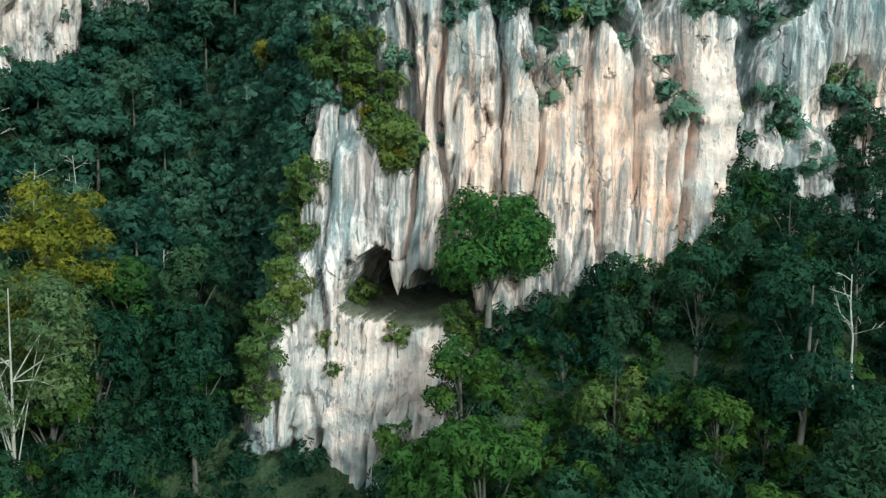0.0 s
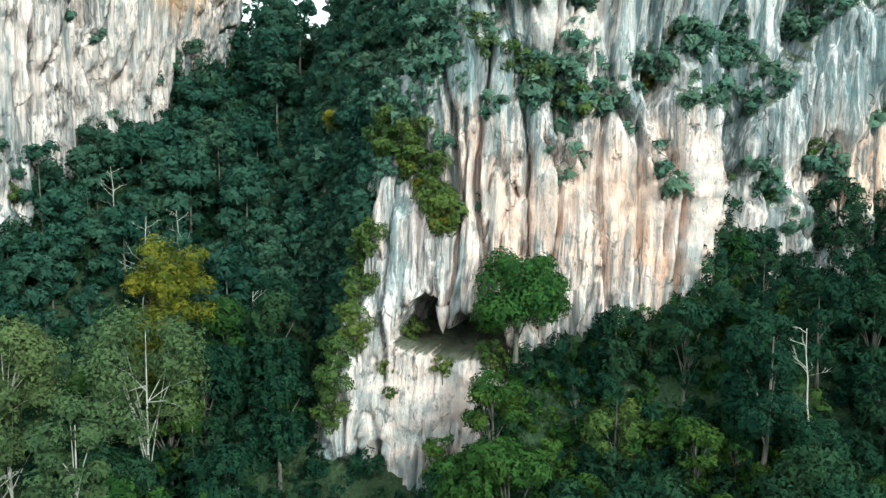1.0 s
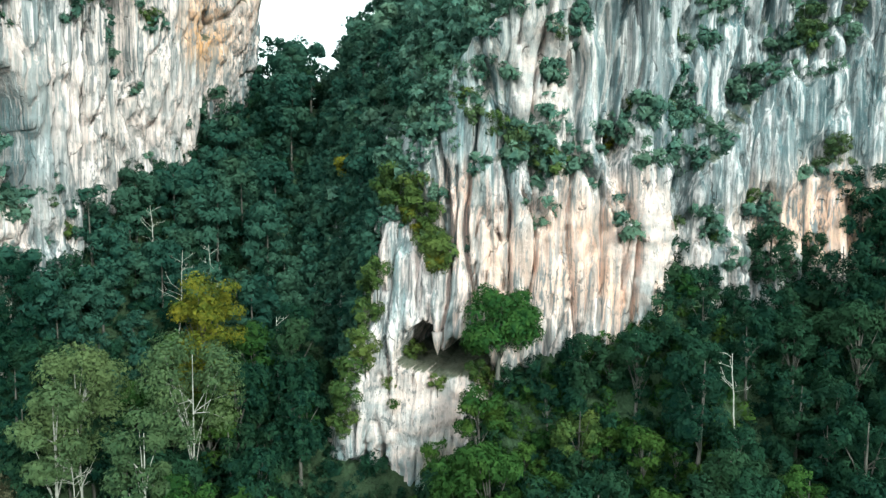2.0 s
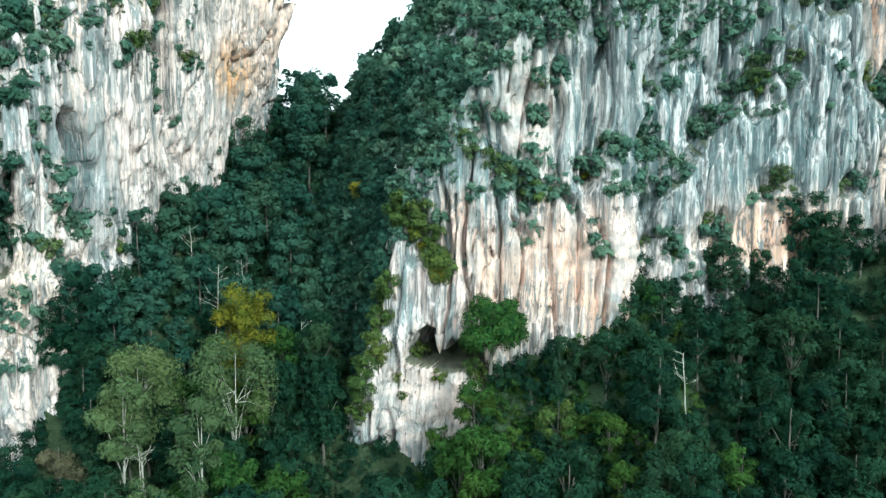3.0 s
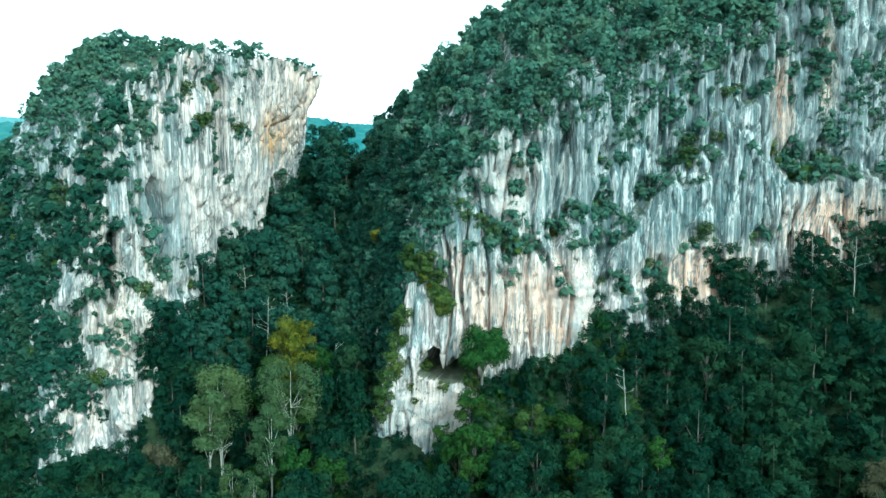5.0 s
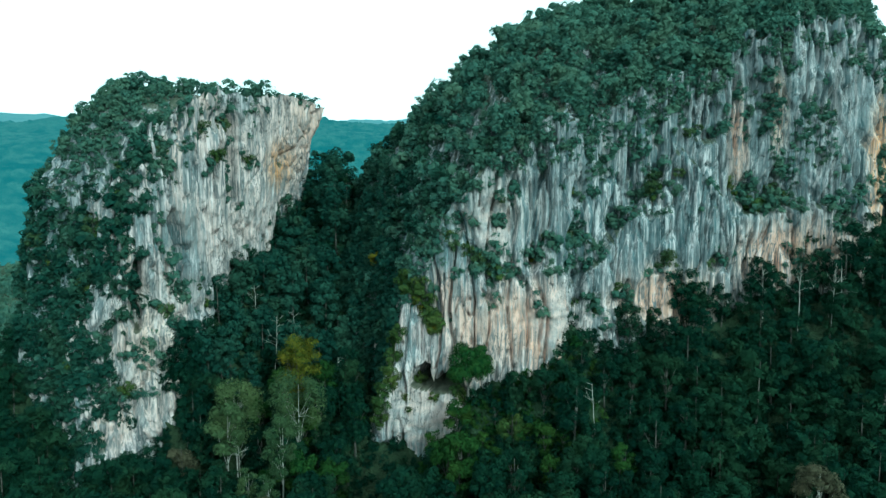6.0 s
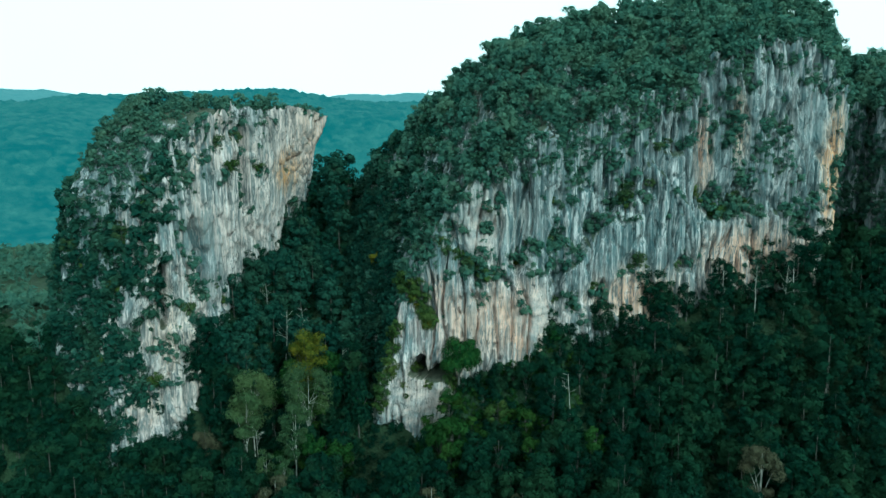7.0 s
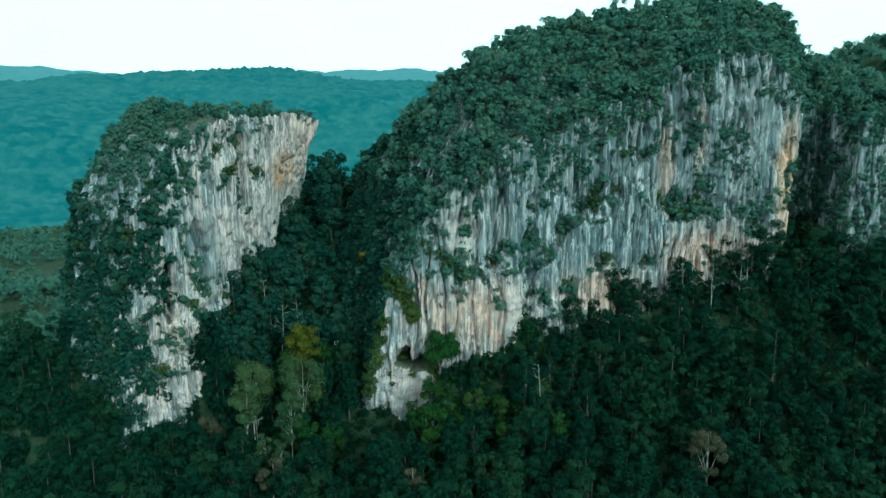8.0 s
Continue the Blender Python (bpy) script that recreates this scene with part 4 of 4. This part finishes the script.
def on_loft(loft, spacing, j0, j1, keep):
    """Places about one spacing apart on part of a loft."""
    out = []
    du = max(1, int(spacing / (loft.u[1] - loft.u[0])))
    for i in range(0, loft.nu, du):
        dist = 0
        last = loft.P[i, j0]
        nxt = rng.uniform(0, spacing)
        for j in range(j0, j1):
            p = loft.P[i, j]
            dist += float(np.linalg.norm(p - last))
            last = p
            if dist >= nxt:
                nxt = dist + spacing * rng.uniform(0.8, 1.2)
                ii = min(loft.nu - 1, max(0, i + rng.randint(-du // 2, du // 2 + 1)))
                q = loft.P[ii, j]
                if keep(ii, j, q):
                    out.append(q)
    return out


flank_end = int(np.searchsorted(hill.u, 90))
dome = on_loft(hill, 4.5, hill.n_cliff + 1, hill.n_cliff + 36, lambda i, j, p: fbm(p, 0.05) > -0.6 and -50 < p[0] < 225)
flank = on_loft(hill, 4.3, 2, hill.n_cliff + 3, lambda i, j, p: i < flank_end)
# dome trees towards the flank take the leaf colour with shade in it
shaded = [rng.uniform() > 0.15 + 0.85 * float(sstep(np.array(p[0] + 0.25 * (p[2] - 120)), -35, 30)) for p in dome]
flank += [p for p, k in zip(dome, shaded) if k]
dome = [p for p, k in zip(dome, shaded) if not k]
strew("hill_forest", [(p[0], p[1], p[2] - 1.2, rng.choice([0.38, 0.5, 0.62, 0.75, 0.95]) * rng.uniform(0.9, 1.1)) for p in dome], CREST, MAT_LEAF_HAZED, "dense green forest over the limestone dome", False)
strew("flank_scrub", [(p[0], p[1], p[2] - 0.5, rng.uniform(1.0, 1.7)) for p in on_loft(hill, 2.7, 2, hill.n_cliff, lambda i, j, p: i < flank_end + 8)], TUFT, MAT_LEAF_SHADED, "dark green scrub between the trees of the shaded flank", False)
strew("flank_forest", [(p[0], p[1], p[2] - 1.2, rng.choice([0.38, 0.5, 0.62, 0.75]) * rng.uniform(0.9, 1.1)) for p in flank], FLANK, MAT_LEAF_SHADED, "dark green forest on the hill's steep shaded flank")
brow = on_loft(hill, 4.0, hill.n_cliff - 42, hill.n_cliff + 2, lambda i, j, p: i > flank_end and fbm(p, 0.055) + 0.4 * fbm(p, 0.2) > -0.14 + 0.8 * (hill.n_cliff - j) / 42)
brow += on_loft(hill, 3.6, hill.n_cliff - 12, hill.n_cliff + 3, lambda i, j, p: 78 < p[0] < 140 and p[1] < 135 and fbm(p, 0.09) > -0.25)
brow += on_loft(hill, 3.2, 24, hill.n_cliff + 2, lambda i, j, p: p[1] < 108 and p[0] < 34 and p[2] > float(np.interp(p[0], [-22, -17, 4, 31, 34], [60, 66, 97, 122, 126])) + 6 * fbm(p, 0.10))
strew("brow_woods", [(p[0], p[1], p[2] - 1.0, rng.choice([0.24, 0.34, 0.46]) * rng.uniform(0.9, 1.1)) for p in brow], CREST_SMALL, MAT_LEAF_HAZED, "small trees and bushes along the cliff's brow", False)
brow = on_loft(tower, 4.3, tower.n_cliff - 44, tower.n_cliff + 2, lambda i, j, p: p[0] < -60 and fbm(p, 0.06) + 0.4 * fbm(p, 0.22) > -0.30 + 0.8 * (tower.n_cliff - j) / 44 + 0.011 * (p[0] + 100))
strew("tower_brow_woods", [(p[0], p[1], p[2] - 0.8, rng.choice([0.16, 0.22, 0.28, 0.34]) * rng.uniform(0.9, 1.1)) for p in brow], CREST_SMALL, MAT_LEAF_HAZED, "bushes along the tower rock's brow", False)
skirt = on_loft(tower, 4.0, 4, 104, lambda i, j, p: p[0] < -93 and p[1] < 128 and p[0] + 0.06 * p[2] + 9 * fbm(p, 0.09) < -104)
strew("tower_skirt_woods", [(p[0], p[1], p[2] - 1.2, rng.choice([0.3, 0.4, 0.5, 0.62]) * rng.uniform(0.9, 1.1)) for p in skirt], CREST_SMALL, MAT_LEAF_SHADED, "dark green woods hanging on the tower rock's shaded side", False)
cap = on_loft(tower, 4.0, tower.n_cliff + 2, tower.nv, lambda i, j, p: fbm(p, 0.06) > -0.35)
strew("tower_forest", [(p[0], p[1], p[2] - 1.0, rng.choice([0.24, 0.34, 0.44, 0.58]) * rng.uniform(0.9, 1.1)) for p in cap], CREST_SMALL, MAT_LEAF_HAZED, "dark green trees on the tower rock's top", False)

# bushes hanging over the buttress's edge beside the cave
EDGE_BUSHES = [(-17, 57), (-18, 53), (-19, 49), (-18, 46), (-20, 43), (-21, 38), (-16, 60), (-22, 33)]
# shrubs on the ledges and brows
shrub_things = [make_tree("ledge_shrub", s, (MAT_LEAF_HAZED, MAT_LEAF_OLIVE, MAT_LEAF_PALE)[k], MAT_BARK, "leafy shrub rooted on a limestone ledge", "shrub") for k, s in enumerate(SHRUB)]
for loft, ledges in ((hill, HILL_LEDGES), (tower, TOWER_LEDGES)):
    for cx, cz, r in ledges:
        for k in range(int(2 + r * 0.55)):
            a, d = rng.uniform(0, 6.283), r * math.sqrt(rng.uniform(0, 1))
            p = loft.cliff_point(cx + d * math.cos(a), cz + 0.7 * d * math.sin(a), 150)
            src = shrub_things[0 if rng.uniform() < 0.62 else 1 if rng.uniform() < 0.5 else 2]
            plant(src, p[0], p[1], p[2] - 0.6, rng.uniform(0.5, 1.5), "shrubs on the cliff ledges")


tufts = on_loft(hill, 3.2, 20, hill.n_cliff + 8, lambda i, j, p: p[2] > (78 if p[0] < 44 or p[0] > 92 else float(np.interp(p[0], [44, 58, 74, 80, 92], [82, 100, 118, 112, 98]))) and fbm(p, 0.055) + 0.35 * fbm(p, 0.22) > (0.12 if p[0] < 36 else 0.0) + 0.8 * (1 - j / hill.n_cliff))
tufts += on_loft(hill, 2.3, 20, hill.n_cliff, lambda i, j, p: p[2] > 60 and hill.up[i, j] > 0.5 and fbm(p, 0.06) > 0.0)
tufts += on_loft(tower, 2.3, 20, tower.n_cliff, lambda i, j, p: tower.up[i, j] > 0.45 and p[0] < -80 and fbm(p, 0.06) > -0.1)
tufts += on_loft(hill, 3.4, 20, hill.n_cliff + 4, lambda i, j, p: p[0] > 150 and fbm(p, 0.06) > -0.4)
tufts += on_loft(tower, 3.2, 20, tower.n_cliff + 6, lambda i, j, p: -100 < p[0] < -73 and fbm(p, 0.055) + 0.35 * fbm(p, 0.22) > 0.1 + 1.2 * (1 - j / tower.n_cliff))
tufts += on_loft(tower, 3.3, 10, tower.n_cliff + 2, lambda i, j, p: p[0] < -99 and fbm(p, 0.07) + 0.3 * fbm(p, 0.25) > 0.05 - 0.014 * (-99 - p[0]))
yellow_shrub = make_tree("ledge_shrub", SHRUB[1], MAT_LEAF_YELLOW, MAT_BARK, "yellow-leaved shrub rooted on a limestone ledge", "shrub")
for x, z in ((-9, 69), (-7, 66), (-6, 63), (-11, 71), (25, 84), (9, 84)):
    p = hill.cliff_point(x, z, 110)
    plant(yellow_shrub, p[0], p[1] - 0.8, p[2] - 0.8, rng.uniform(0.6, 1.0), "shrubs on the cliff ledges")
for x, z, size in ((-16, 75, 1.3), (-14, 73, 1.2), (-12, 74, 1.4), (-10, 72, 1.2), (-8.5, 70, 1.1), (-7.5, 67, 1.2), (-6, 65, 1.0), (-5.4, 62.5, 1.0), (-9.5, 75.5, 1.3), (-5.5, 72, 0.9), (-13, 77.5, 1.3)):
    p = hill.cliff_point(x, z, 110)
    plant(shrub_things[1], p[0], p[1] - 0.8, p[2] - 0.8, size, "shrubs on the cliff ledges")
p = hill.cliff_point(-27, 78, 125)
plant(yellow_shrub, p[0] - 1, p[1], p[2] + 1.5, 1.1, "shrubs on the cliff ledges")
# bushes on the cave's sill and the slab below it
for x, z, size in ((-10.8, 45.2, 1.0), (-5.5, 41.0, 0.75), (-14.6, 40.0, 0.6), (-13.8, 37.0, 0.5), (1.5, 43.0, 0.9), (3.5, 41.5, 1.0)):
    p = hill.cliff_point(x, z, 92)
    plant(shrub_things[1], p[0], p[1] - 0.4, p[2] - 0.6, size, "shrubs on the cliff ledges")
for x, z in EDGE_BUSHES:
    p = hill.cliff_point(x, z, 100)
    plant(shrub_things[1], p[0] - 1.0, p[1] - 0.5, p[2] - 1.5, rng.uniform(1.0, 1.5), "shrubs on the cliff ledges")
under = []
for gx in np.arange(-64, 72, 4.4):
    for gy in np.arange(46, 106, 4.4):
        x, y = gx + rng.uniform(-2, 2), gy + rng.uniform(-2, 2)
        if not on_rock(x, y):
            open_foot = -30 < x < -8 - 0.2 * (92 - y) and y > 52
            under.append((x, y, float(ground_z(x, y)) - 0.3, rng.uniform(1.0, 1.7) if open_foot else rng.uniform(1.2, 2.4)))
for gx in np.arange(60, 180, 6.0):
    for gy in np.arange(20, 118, 6.0):
        x, y = gx + rng.uniform(-2, 2), gy + rng.uniform(-2, 2)
        if not on_rock(x, y):
            under.append((x, y, float(ground_z(x, y)) - 0.3, rng.uniform(1.6, 3.0)))
for gx in np.arange(-92, -18, 4.6):
    for gy in np.arange(100, 190, 4.6):
        x, y = gx + rng.uniform(-2, 2), gy + rng.uniform(-2, 2)
        if not on_rock(x, y):
            under.append((x, y, float(ground_z(x, y)) - 0.3, rng.uniform(1.4, 2.8)))
slope = [(gx + rng.uniform(-1, 1), gy + rng.uniform(-1, 1)) for gx in np.arange(-5, 44, 2.3) for gy in np.arange(64, 90, 2.3)]
slope = [(x, y, float(ground_z(x, y)) - 0.3, rng.uniform(0.7, 1.4)) for x, y in slope if not on_rock(x, y)]
strew("slope_undergrowth", slope, BUSH, MAT_LEAF_WARM, "mid-green bushes covering the slope below the cave", False)
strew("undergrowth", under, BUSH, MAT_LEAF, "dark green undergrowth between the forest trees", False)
strew("cliff_scrub", [(p[0], p[1], p[2] - 0.4, rng.uniform(0.6, 1.5)) for p in tufts if p[0] > -96], TUFT, MAT_LEAF_HAZED, "olive green scrub clinging to the limestone", False)
strew("tower_scrub", [(p[0], p[1], p[2] - 0.4, rng.uniform(0.7, 2.0)) for p in tufts if p[0] <= -96], TUFT, MAT_LEAF_SHADED, "dark green scrub clinging to the tower rock", False)

# stone icicles at the cave's mouth
for n, (x, ln, r) in enumerate([(-6.1, 1.8, 0.45), (-5.2, 3.4, 0.9), (-4.5, 3.0, 0.7), (-2.0, 1.0, 0.4), (0.4, 1.0, 0.4), (1.5, 1.5, 0.5), (2.5, 1.6, 0.4)]):
    roof = float(np.interp(x, [-10.5, -8.2, -6.2, -4.4, -1, 1.5, 3], [49.6, 51.6, 51.2, 48.6, 48.6, 47.2, 45.2]))
    p = hill.cliff_point(x, roof + 1.2)
    v, q = tube([(0, 0, 0.9), (0.05, 0, -0.2 * ln), (0, 0.06, -0.6 * ln), (0.03, 0, -ln)], [r * 1.2, r, r * 0.6, 0.05], 7)
    ob = new("stalactite", mesh_quads("stalactite", v, q, [MAT_HILL], smooth=True))
    ob.parent = hill_ob
    ob.location = (p[0], p[1] + 0.4, roof + 0.2)

far_places = []
for k in range(5500):
    r, a = rng.uniform(300, 900), rng.uniform(radians(32), radians(150))
    x, y = r * math.cos(a), r * math.sin(a) - 60
    if (y > 330 or x < -300) and wave_noise(np.array(x), np.array(y), 210, 6) > -0.42:
        far_places.append((x, y, float(ground_z(x, y)) - 2, rng.uniform(0.6, 1.2)))
strew("distant_forest", far_places, FAR, MAT_LEAF_HAZED, "distant hazy green forest on the plain and hills", False)
